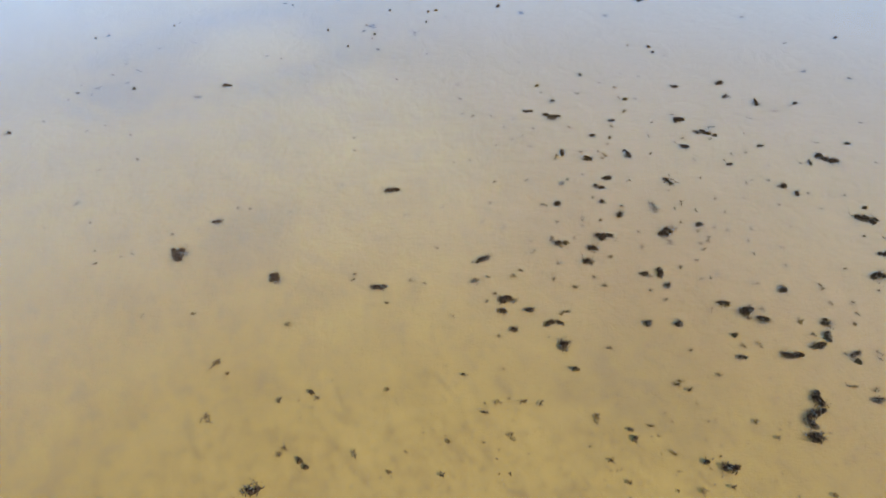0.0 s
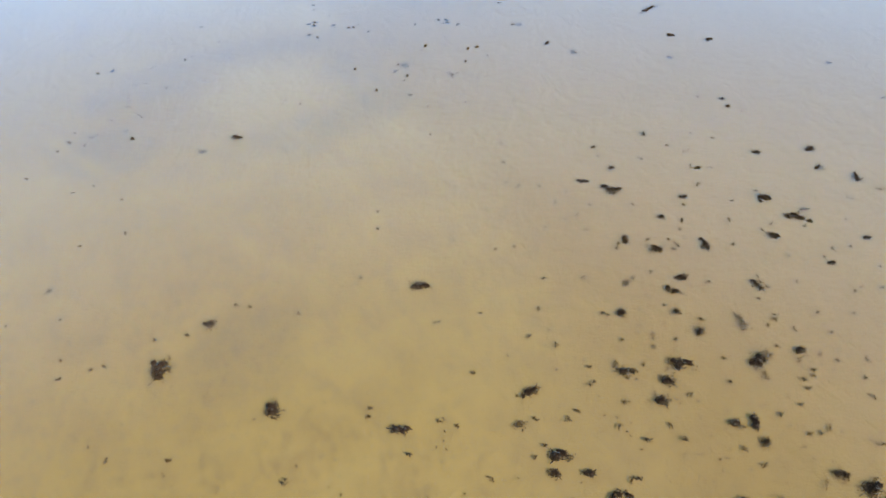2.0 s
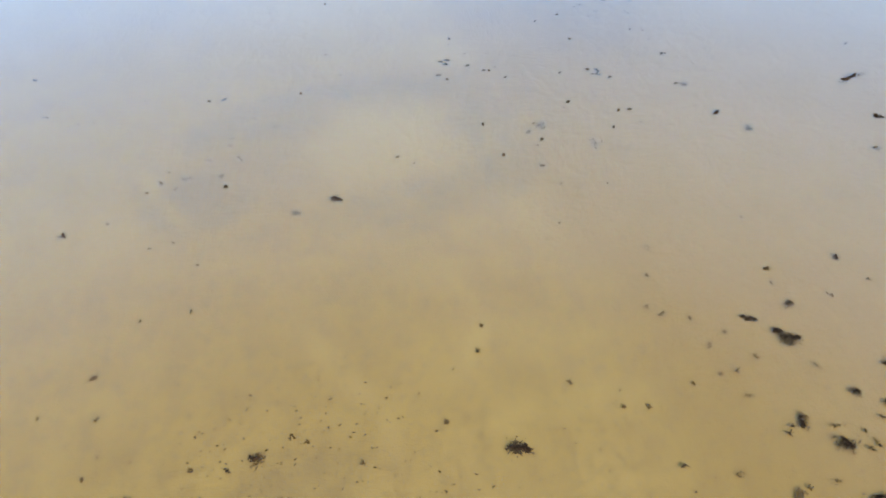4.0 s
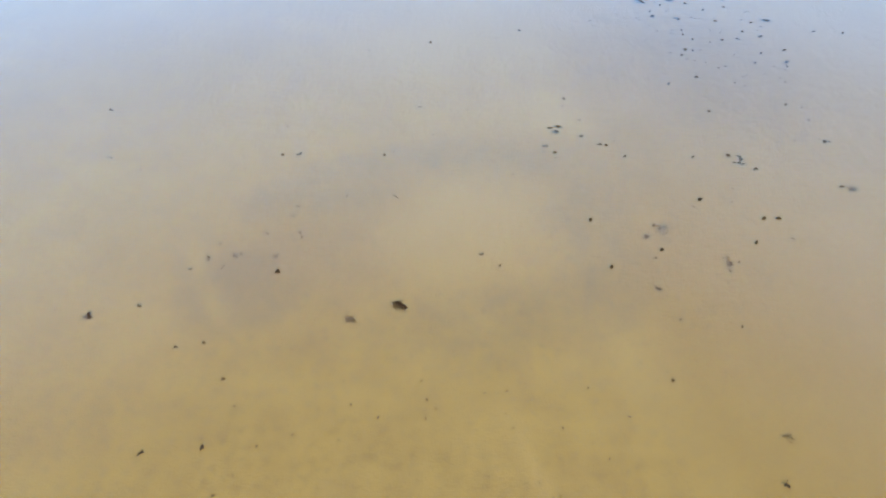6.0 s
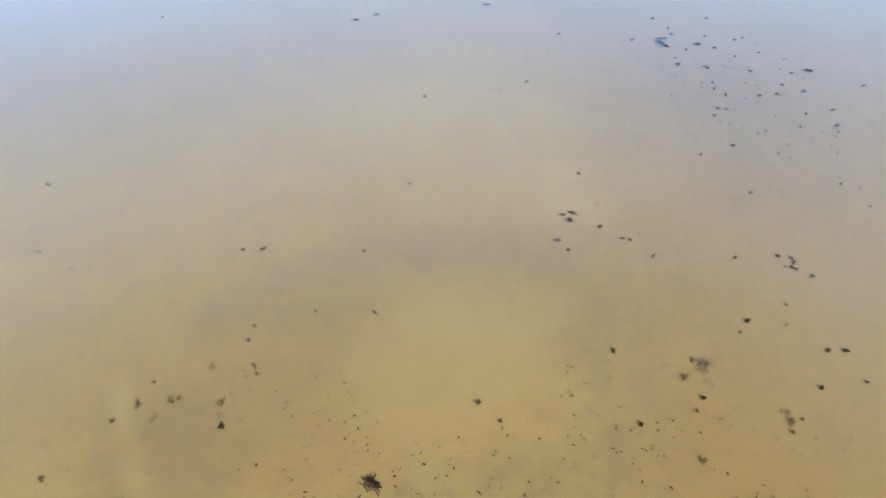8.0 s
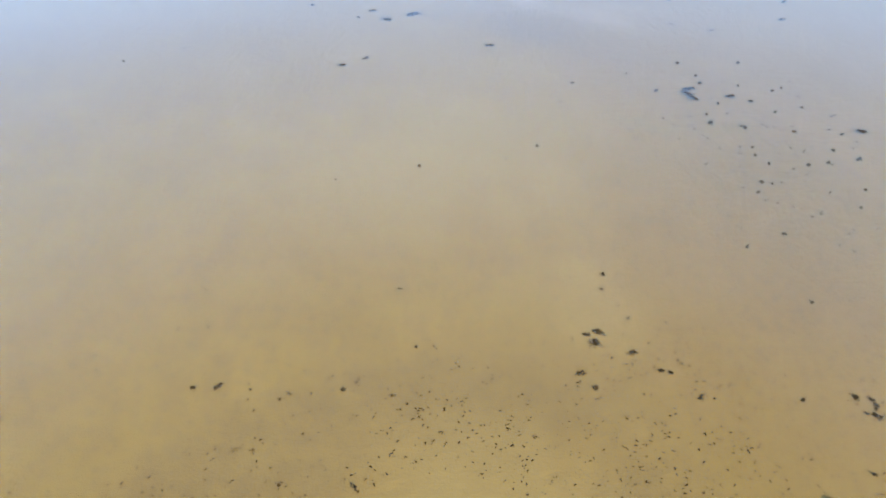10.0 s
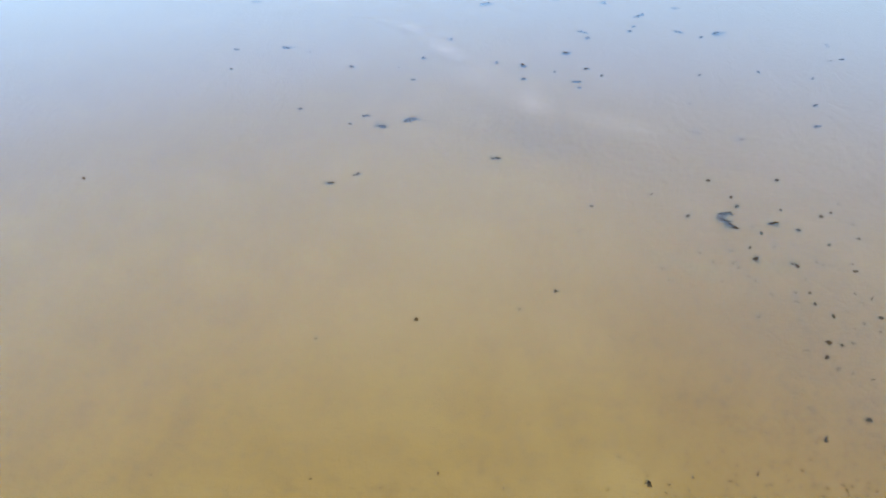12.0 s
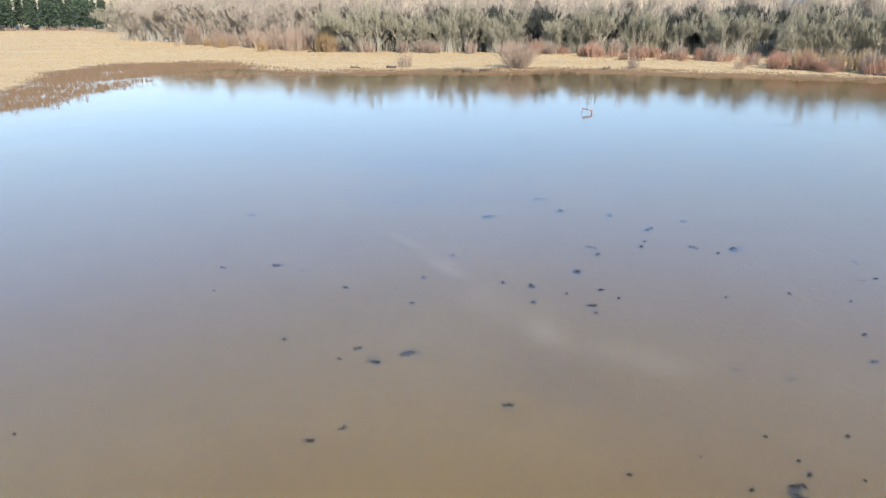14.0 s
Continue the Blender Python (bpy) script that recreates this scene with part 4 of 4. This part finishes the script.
lay_weed([
    (-1.9, 36.0, 0.15, 0.11, 142, 0.60), (30.5, 36.8, 0.42, 0.30, 42, 0.50), (3.0, 37.1, 0.46, 0.32, 137, 0.60),
    (-6.4, 37.4, 0.44, 0.27, 117, 0.70), (4.8, 37.8, 0.59, 0.35, 146, 0.90), (-4.8, 37.9, 0.18, 0.11, 111, 0.50),
    (34.5, 38.0, 0.62, 0.39, 11, 0.90), (14.4, 38.6, 0.37, 0.14, 97, 0.60), (32.6, 39.5, 0.65, 0.38, 179, 0.90),
    (17.4, 39.5, 0.12, 0.06, 80, 0.60), (0.0, 39.7, 0.21, 0.16, 147, 0.90), (12.9, 39.8, 0.18, 0.13, 70, 0.90),
    (17.5, 39.9, 0.34, 0.26, 77, 0.55), (8.6, 39.9, 0.11, 0.10, 73, 0.60), (25.7, 39.9, 0.53, 0.40, 17, 0.50),
])
lay_weed([
    (17.9, 40.0, 0.12, 0.06, 39, 0.60), (-2.2, 40.0, 0.21, 0.15, 61, 0.50), (14.7, 40.3, 0.21, 0.12, 158, 0.60),
    (17.5, 40.3, 0.26, 0.11, 173, 0.60), (-2.9, 40.6, 0.34, 0.16, 116, 0.50), (-0.3, 40.7, 0.41, 0.27, 136, 0.40),
    (-1.9, 40.7, 0.41, 0.26, 136, 0.30), (15.1, 40.8, 0.20, 0.08, 3, 0.80), (-1.6, 40.8, 0.19, 0.14, 146, 0.60),
    (19.0, 41.2, 0.18, 0.11, 18, 0.90), (24.8, 41.6, 0.56, 0.30, 55, 0.80), (14.7, 41.7, 0.36, 0.26, 56, 0.60),
    (0.6, 41.8, 0.15, 0.12, 151, 0.60), (-0.9, 42.1, 0.26, 0.17, 106, 0.30), (0.5, 42.1, 0.18, 0.09, 107, 0.50),
])
lay_weed([
    (15.5, 42.1, 0.58, 0.45, 75, 0.50), (15.2, 42.4, 0.20, 0.15, 39, 0.70), (12.6, 42.8, 0.20, 0.11, 80, 0.90),
    (19.9, 42.8, 0.23, 0.14, 38, 0.90), (20.5, 42.8, 0.30, 0.13, 7, 0.90), (34.0, 43.8, 2.13, 0.43, 25, 0.90),
    (0.1, 43.9, 0.22, 0.17, 134, 0.40), (17.6, 44.2, 0.20, 0.14, 21, 0.80), (4.3, 44.6, 0.20, 0.18, 157, 0.70),
    (2.1, 44.7, 0.22, 0.18, 112, 0.60), (24.5, 44.9, 0.79, 0.38, 168, 0.60), (24.2, 45.1, 0.33, 0.17, 11, 0.90),
    (23.2, 45.1, 0.54, 0.38, 54, 0.50), (1.1, 45.8, 0.23, 0.12, 101, 0.50), (0.7, 45.9, 0.49, 0.24, 160, 0.50),
])
lay_weed([
    (9.6, 46.3, 0.17, 0.16, 58, 0.60), (20.9, 46.6, 0.31, 0.21, 25, 0.90), (-7.0, 47.0, 0.19, 0.13, 132, 0.50),
    (-7.8, 47.1, 0.27, 0.18, 153, 0.60), (20.3, 47.1, 0.81, 0.47, 168, 0.80), (29.9, 47.2, 0.37, 0.26, 43, 0.60),
    (6.1, 47.3, 0.24, 0.21, 177, 0.60), (20.5, 47.5, 0.84, 0.37, 92, 0.80), (22.1, 47.7, 0.58, 0.21, 101, 0.50),
    (18.3, 47.7, 0.18, 0.12, 30, 0.80), (20.0, 47.8, 0.32, 0.26, 83, 0.90), (11.8, 47.8, 0.22, 0.20, 86, 0.50),
    (15.1, 47.8, 0.44, 0.20, 37, 0.70), (36.8, 48.0, 0.41, 0.20, 47, 0.70), (1.8, 48.0, 0.15, 0.12, 126, 0.60),
])
lay_weed([
    (-9.6, 48.1, 0.52, 0.28, 150, 0.70), (3.6, 48.1, 0.17, 0.14, 159, 0.80), (11.8, 48.2, 0.21, 0.17, 30, 0.95),
    (-1.3, 48.2, 0.20, 0.11, 172, 0.80), (-0.5, 48.3, 0.35, 0.16, 45, 0.70), (4.0, 48.5, 0.18, 0.15, 105, 0.50),
    (25.0, 48.6, 0.47, 0.39, 30, 0.60), (18.1, 48.7, 0.27, 0.11, 5, 0.50), (14.4, 48.8, 0.15, 0.12, 165, 0.80),
    (11.4, 48.8, 0.41, 0.22, 2, 0.70), (-4.7, 48.9, 0.18, 0.11, 134, 0.50), (14.1, 48.9, 0.23, 0.17, 13, 0.90),
    (25.2, 49.0, 0.63, 0.34, 11, 0.90), (23.7, 49.1, 0.23, 0.15, 30, 0.70), (14.8, 49.2, 0.17, 0.11, 13, 0.50),
])
lay_weed([
    (13.3, 49.3, 0.27, 0.24, 160, 0.60), (-9.7, 49.3, 0.46, 0.24, 152, 0.50), (-5.1, 49.6, 0.13, 0.08, 143, 0.50),
    (13.3, 49.7, 0.37, 0.27, 11, 0.80), (12.3, 49.6, 0.30, 0.15, 160, 0.50), (12.10, 50.15, 0.46, 0.40, 140, 1.00), (11.85, 50.51, 0.30, 0.08, 170, 0.90), (12.22, 50.73, 0.34, 0.16, 10, 0.80),
    (27.5, 50.5, 0.39, 0.28, 50, 0.60), (12.3, 50.6, 0.32, 0.19, 4, 0.80), (-1.5, 50.9, 0.21, 0.10, 111, 0.50),
    (25.2, 51.1, 0.24, 0.15, 42, 0.70), (20.4, 52.1, 0.20, 0.12, 44, 0.95), (-3.2, 52.4, 0.19, 0.10, 173, 0.60),
    (22.5, 52.6, 0.26, 0.18, 36, 0.60), (23.2, 52.7, 0.25, 0.17, 46, 0.60), (-2.1, 52.8, 0.17, 0.12, 129, 0.50),
])
lay_weed([
    (24.7, 52.8, 0.36, 0.20, 57, 0.80), (12.8, 52.8, 0.20, 0.08, 83, 0.70), (5.2, 52.9, 0.38, 0.13, 179, 0.70),
    (-11.3, 52.9, 0.57, 0.35, 130, 0.70), (-2.3, 53.0, 0.17, 0.12, 156, 0.60), (13.0, 53.7, 0.33, 0.11, 100, 0.80),
    (-2.3, 54.1, 0.21, 0.13, 167, 0.60), (-11.3, 54.2, 0.38, 0.22, 121, 0.50), (-1.4, 54.3, 0.48, 0.11, 179, 0.50),
    (-13.0, 54.9, 0.34, 0.20, 129, 0.50), (19.1, 55.3, 0.38, 0.26, 85, 0.80), (-7.5, 55.5, 0.48, 0.30, 116, 0.60),
    (4.6, 56.0, 0.25, 0.24, 121, 0.50), (26.6, 57.4, 0.42, 0.28, 30, 0.70), (26.8, 58.0, 0.58, 0.39, 35, 0.90),
])
lay_weed([
    (5.1, 59.4, 0.35, 0.32, 101, 0.50), (27.3, 59.7, 0.28, 0.19, 26, 0.80), (21.3, 59.9, 0.32, 0.23, 51, 0.80),
    (24.0, 61.3, 0.30, 0.28, 157, 0.80), (5.7, 61.3, 0.25, 0.20, 95, 0.90), (26.6, 61.8, 0.60, 0.36, 56, 0.80),
    (32.0, 62.2, 0.55, 0.29, 53, 0.80), (30.2, 62.5, 0.53, 0.35, 27, 0.80), (25.7, 62.6, 0.30, 0.22, 102, 0.80),
    (-11.4, 63.1, 0.53, 0.37, 153, 0.60), (11.4, 63.1, 0.23, 0.15, 78, 0.80), (26.8, 64.1, 0.35, 0.21, 21, 0.80),
    (27.9, 64.4, 0.90, 0.64, 159, 0.90), (24.2, 64.6, 0.87, 0.21, 17, 0.60), (16.5, 64.7, 0.59, 0.24, 2, 0.60),
])
lay_weed([
    (22.1, 64.9, 0.67, 0.35, 96, 0.90), (20.6, 65.3, 0.49, 0.38, 45, 0.90), (27.2, 66.0, 0.30, 0.19, 21, 0.70),
    (24.3, 66.4, 0.42, 0.31, 41, 0.80), (23.4, 67.6, 0.37, 0.29, 135, 0.90), (13.1, 67.6, 0.40, 0.36, 51, 0.50),
    (20.5, 67.9, 0.58, 0.50, 113, 0.95), (-4.4, 68.2, 0.47, 0.37, 157, 0.60), (22.5, 68.2, 0.69, 0.47, 13, 0.90),
    (20.3, 68.4, 1.53, 0.75, 97, 0.95), (25.0, 68.8, 0.28, 0.19, 39, 0.90), (18.6, 68.9, 0.43, 0.35, 49, 0.80),
    (20.5, 69.1, 0.83, 0.41, 4, 0.90), (21.3, 69.8, 0.54, 0.36, 64, 0.80), (14.1, 69.9, 0.42, 0.30, 8, 0.70),
])
lay_weed([
    (26.4, 69.9, 0.30, 0.20, 40, 0.60), (0.9, 70.7, 0.32, 0.18, 100, 0.60), (21.3, 70.7, 0.27, 0.17, 61, 0.80),
    (0.8, 72.3, 0.76, 0.54, 171, 0.95), (24.3, 72.4, 0.31, 0.22, 45, 0.80), (20.7, 72.4, 0.30, 0.23, 48, 0.80),
    (-12.5, 72.9, 0.26, 0.18, 145, 0.90), (2.1, 73.2, 0.65, 0.43, 49, 0.90), (-9.5, 74.8, 0.33, 0.21, 122, 0.70),
    (9.7, 75.0, 0.66, 0.45, 1, 0.95), (24.2, 77.3, 0.85, 0.48, 8, 0.60), (21.9, 78.4, 0.78, 0.42, 5, 0.60),
    (29.4, 79.0, 0.66, 0.45, 32, 0.80), (3.0, 79.3, 0.95, 0.86, 155, 1.00), (1.0, 79.7, 0.60, 0.52, 154, 0.80),
])
lay_weed([
    (4.7, 80.3, 1.19, 0.80, 18, 1.00), (1.8, 80.9, 0.67, 0.46, 174, 0.90), (-2.5, 82.1, 0.47, 0.37, 159, 0.80),
    (30.7, 82.2, 0.46, 0.25, 41, 0.90), (22.8, 82.6, 0.42, 0.28, 61, 0.60), (16.0, 85.4, 0.46, 0.38, 40, 0.80),
    (-6.9, 86.1, 0.38, 0.26, 125, 0.60), (16.0, 86.5, 0.79, 0.43, 3, 0.90), (32.6, 86.9, 0.45, 0.25, 41, 0.70),
    (4.6, 87.1, 0.51, 0.36, 176, 0.80), (12.4, 87.1, 0.56, 0.49, 56, 0.90), (18.0, 87.6, 0.38, 0.24, 66, 0.90),
    (24.9, 87.7, 0.44, 0.30, 39, 0.70), (29.3, 88.2, 0.52, 0.32, 94, 0.70), (14.7, 88.4, 0.39, 0.29, 68, 0.80),
])
lay_weed([
    (-10.8, 89.0, 0.44, 0.29, 131, 0.60), (17.1, 89.0, 0.62, 0.47, 16, 0.95), (-8.8, 89.3, 0.43, 0.28, 122, 0.70),
    (3.5, 89.5, 0.30, 0.26, 109, 0.60), (-0.0, 89.7, 0.62, 0.49, 164, 0.90), (12.6, 89.8, 0.84, 0.38, 107, 0.90),
    (35.3, 90.4, 0.79, 0.30, 4, 0.60), (10.7, 90.5, 0.52, 0.39, 80, 0.70), (36.4, 90.7, 0.63, 0.36, 23, 0.90),
    (5.2, 91.6, 0.54, 0.40, 94, 0.70), (16.1, 92.4, 1.12, 0.86, 111, 0.90), (-3.7, 92.9, 0.63, 0.51, 139, 0.60),
    (-9.5, 93.6, 0.62, 0.43, 157, 0.90), (36.8, 93.9, 0.89, 0.38, 79, 0.60), (-5.6, 94.0, 1.03, 0.68, 166, 0.90),
])
lay_weed([
    (18.4, 96.0, 0.91, 0.50, 73, 0.80), (7.3, 96.1, 0.63, 0.43, 89, 0.60), (27.6, 96.1, 0.58, 0.38, 50, 0.80),
    (29.1, 97.0, 1.57, 1.13, 60, 0.95), (26.1, 97.5, 1.26, 0.66, 132, 0.80), (18.2, 97.6, 1.40, 0.76, 140, 0.80),
    (22.2, 97.7, 0.74, 0.56, 49, 0.90), (22.8, 99.0, 0.61, 0.42, 58, 0.80), (24.2, 102.3, 1.76, 0.51, 49, 0.80),
    (27.8, 104.5, 0.76, 0.53, 50, 0.60), (10.7, 106.3, 1.43, 0.71, 179, 0.80), (21.8, 106.4, 0.92, 0.49, 72, 0.70),
    (-11.0, 107.3, 0.84, 0.63, 138, 0.60), (17.5, 108.0, 1.16, 0.91, 66, 0.80), (16.2, 112.4, 1.45, 0.85, 2, 0.50),
])
lay_weed([
    (4.6, 147.8, 1.52, 1.40, 158, 0.50), (19.7, 148.2, 1.54, 1.40, 27, 0.40), (59.7, 155.0, 2.76, 1.56, 10, 0.60),
    (-20.4, 165.2, 1.97, 0.75, 104, 0.60), (53.6, 157.5, 1.9, 0.50, 5, 0.60), (58.1, 158.5, 1.6, 0.40, 8, 0.60),
    (61.1, 156.1, 2.2, 0.40, 172, 0.60), (63.5, 153.8, 1.7, 0.40, 4, 0.60), (35.3, 132.5, 1.2, 0.50, 10, 0.60), (15.9, 120.0, 1.1, 0.50, 20, 0.60), (-7.6, 168.0, 1.5, 0.45, 0, 0.60),
])

# torn brown bits loose between the clumps
lay_weed([(rng.normal() * 5.5 + 18.5, rng.normal() * 6.0 + 17.0, rng.uniform(0.10, 0.32), rng.uniform(0.08, 0.2), rng.uniform(0, 180), rng.uniform(0.5, 0.72)) for k in range(170)])
lay_weed([(rng.uniform(-5, 24), rng.uniform(4, 62), rng.uniform(0.08, 0.16), rng.uniform(0.06, 0.10), rng.uniform(0, 180), rng.uniform(0.5, 0.7)) for k in range(60)])
lay_weed([(rng.normal() * 3.0 + 22.5, rng.normal() * 4.5 + 61.0, rng.uniform(0.12, 0.33), rng.uniform(0.10, 0.22), rng.uniform(0, 180), rng.uniform(0.6, 0.78)) for k in range(80)])

for soup, material, label in ((SCRAPS[0], M_STRAND, "small dark scraps of weed floating on the pond"), (SCRAPS[1], M_SUNK, "small brown scraps of weed under the surface")):
    tagged(new("weed_scraps", soup.mesh("weed_scraps", material)), label, "water weed", kind="stuff")


# ---- bits of dead leaf and stalk on the bed ----
def litter(name, zones, label):
    soup, spots = Soup(), []
    for x0, y0, rx, ry, n in zones:
        for k in range(n):
            if k % 14 == 0:
                r, t = math.sqrt(-2 * math.log(1 - rng.random() * 0.95)) * 0.6, rng.uniform(0, 6.283)
                cx, cy, gather = x0 + rx * r * math.cos(t), y0 + ry * r * math.sin(t), rng.uniform(0.3, 1.9)
            x, y = cx + rng.normal() * gather, cy + rng.normal() * gather
            if ((x - 7.0) / 3.4) ** 2 + ((y - 42.3) / 2.7) ** 2 >= 1:
                spots.append((x, y))
    spots = np.array(spots)
    for (x, y), g in zip(spots, ground_height(spots[:, 0], spots[:, 1])):
        z = g + (0.010 if rng.random() < 0.6 else 0.035)
        h, size = rng.uniform(0, 3.14), 0.012 + 0.045 * rng.random() ** 4
        d = np.array((math.cos(h), math.sin(h), 0)) * size
        bend = rng.normal(size=3) * (0.5 * size, 0.5 * size, 0.002)
        soup.ribbon([np.array((x, y, z)) - d, np.array((x, y, z + 0.010)) + bend, np.array((x, y, z)) + d], size * rng.uniform(0.6, 1.4))
    return tagged(new(name, soup.mesh(name, M_LITTER)), label, "litter", kind="stuff")


litter("bed_litter", ((20.5, 58, 7, 11, 7500), (23, 62, 5, 6, 2200), (21, 52, 6, 5, 1500), (9, 47, 9, 4, 2400), (13, 43, 7, 6, 1800), (1, 42, 5, 4, 900), (16, 16, 9, 9, 900), (19, 8, 8, 7, 600), (12, 78, 5, 4, 1500), (3, 25, 5, 4, 700), (9, 37, 8, 3, 900),
                      (-1, 21, 3.5, 4, 160), (9, 9, 8, 5, 350), (12, 40, 20, 20, 1400), (10, 18, 22, 20, 1600), (18, 78, 10, 5, 500), (2, 8, 9, 6, 200)), "small dark bits of dead leaf and stalk on the silt")


# ---- sunken ironwork, driftwood, the building ----
def iron_frame(x, y, turn):
    """A bent hoop and a rusted panel that stick out of the water."""
    ob = tagged(new("iron_frame"), "rusted iron hoop and panel half sunk in the pond", "scrap metal")
    ob.matrix_basis = pose(x, y, 0, 0, 0, turn)
    ob.scale = (0.85, 0.85, 0.85)
    hoop = Soup()
    hoop.tube([(-1.2 + 0.35 * math.sin(1.9 * i / 9), 0.1 * i / 9, -0.35 + 1.75 * i / 9) for i in range(10)], [0.05] * 10, 6)
    part("hoop", hoop.mesh("hoop", M_RUST, True), ob)
    for k in range(3):
        rail = Soup()
        rail.tube([(-0.75, -0.1 + 0.35 * k, 1.05 - 0.1 * k), (0.2, 0.02 + 0.3 * k, 0.85 - 0.1 * k), (1.15, 0.1 + 0.3 * k, 0.62 - 0.1 * k)], [0.06] * 3, 6)
        part("rail", rail.mesh("rail", M_RUST, True), ob)
    panel = Soup()
    c = [(0.75, 0.1, 0.72), (1.15, 0.1, 0.6), (1.15, 0.02, -0.3), (0.85, 0.02, -0.25)]
    panel.add(c + [(p, q + 0.05, r) for p, q, r in c], [(0, 1, 2, 3), (7, 6, 5, 4), (0, 4, 5, 1), (1, 5, 6, 2), (2, 6, 7, 3), (3, 7, 4, 0)])
    part("panel", panel.mesh("panel", M_RUST), ob)


iron_frame(32.0, 168.8, -20)


def driftwood(x, y, length, radius, turn, label):
    s = Soup()
    pts = [(length * (i / 6 - 0.5), 0.06 * length * math.sin(1.3 * i), radius * 0.5 + 0.05 * math.sin(2.1 * i)) for i in range(7)]
    s.tube(pts, [radius * (1 - 0.09 * i) * rng.uniform(0.6, 1.25) for i in range(7)], 8)
    for k in range(9):
        i = 1 + k % 5
        s.tube([pts[i], (pts[i][0] + rng.normal() * 0.3, pts[i][1] + rng.normal() * 0.4, pts[i][2] + rng.uniform(0.3, 0.9))], [radius * 0.3, 0.02], 4)
    ob = tagged(new("driftwood", s.mesh("driftwood", M_WOOD, True)), label, "log", "driftwood at the water's edge")
    ob.matrix_basis = pose(x, y, max(floor_at(x, y), -0.1), 0, 0, turn)


# piece at (20, 255) stands in for the bank's dark brush and shaded undercut
for x, y, n, r, a in ((-9, 262, 2.8, 0.5, 12), (20, 255, 5.0, 0.42, 4), (-47, 344, 5.0, 0.3, 30), (121, 228, 6.0, 0.35, -20), (56, 258, 3.0, 0.25, 20), (-20, 262, 3.2, 0.3, -12)):
    driftwood(x, y, n, r, a, "dark weathered log shape lying at the water's edge")


def box(s, x0, y0, z0, x1, y1, z1):
    c = [(x, y, z) for z in (z0, z1) for y in (y0, y1) for x in (x0, x1)]
    s.add(c, [(0, 2, 3, 1), (4, 5, 7, 6), (0, 1, 5, 4), (2, 6, 7, 3), (0, 4, 6, 2), (1, 3, 7, 5)])


def blue_building(x, y, turn):
    ob = tagged(new("building"), "tall blue metal-clad building behind the woods", "building")
    ob.matrix_basis = pose(x, y, floor_at(x, y), 0, 0, turn)
    wall = Soup()
    box(wall, -11, -6, -0.5, 11, 6, 25)
    part("wall", wall.mesh("wall", M_BLUE), ob)
    roof = Soup()
    roof.add([(-11.4, -6.4, 25), (11.4, -6.4, 25), (11.4, 6.4, 25), (-11.4, 6.4, 25), (-11.4, 0, 27), (11.4, 0, 27)], [(0, 1, 5, 4), (2, 3, 4, 5), (0, 4, 3), (1, 2, 5), (0, 3, 2, 1)])
    part("roof", roof.mesh("roof", M_BLUE), ob)
    for k in (-3.0, 5.0):
        pane = Soup()
        box(pane, k - 1.2, -6.08, 20.5, k + 1.2, -6.003, 21.6)
        part("window", pane.mesh("window", M_WHITE), ob, "white framed window")


blue_building(243, 527, -25)
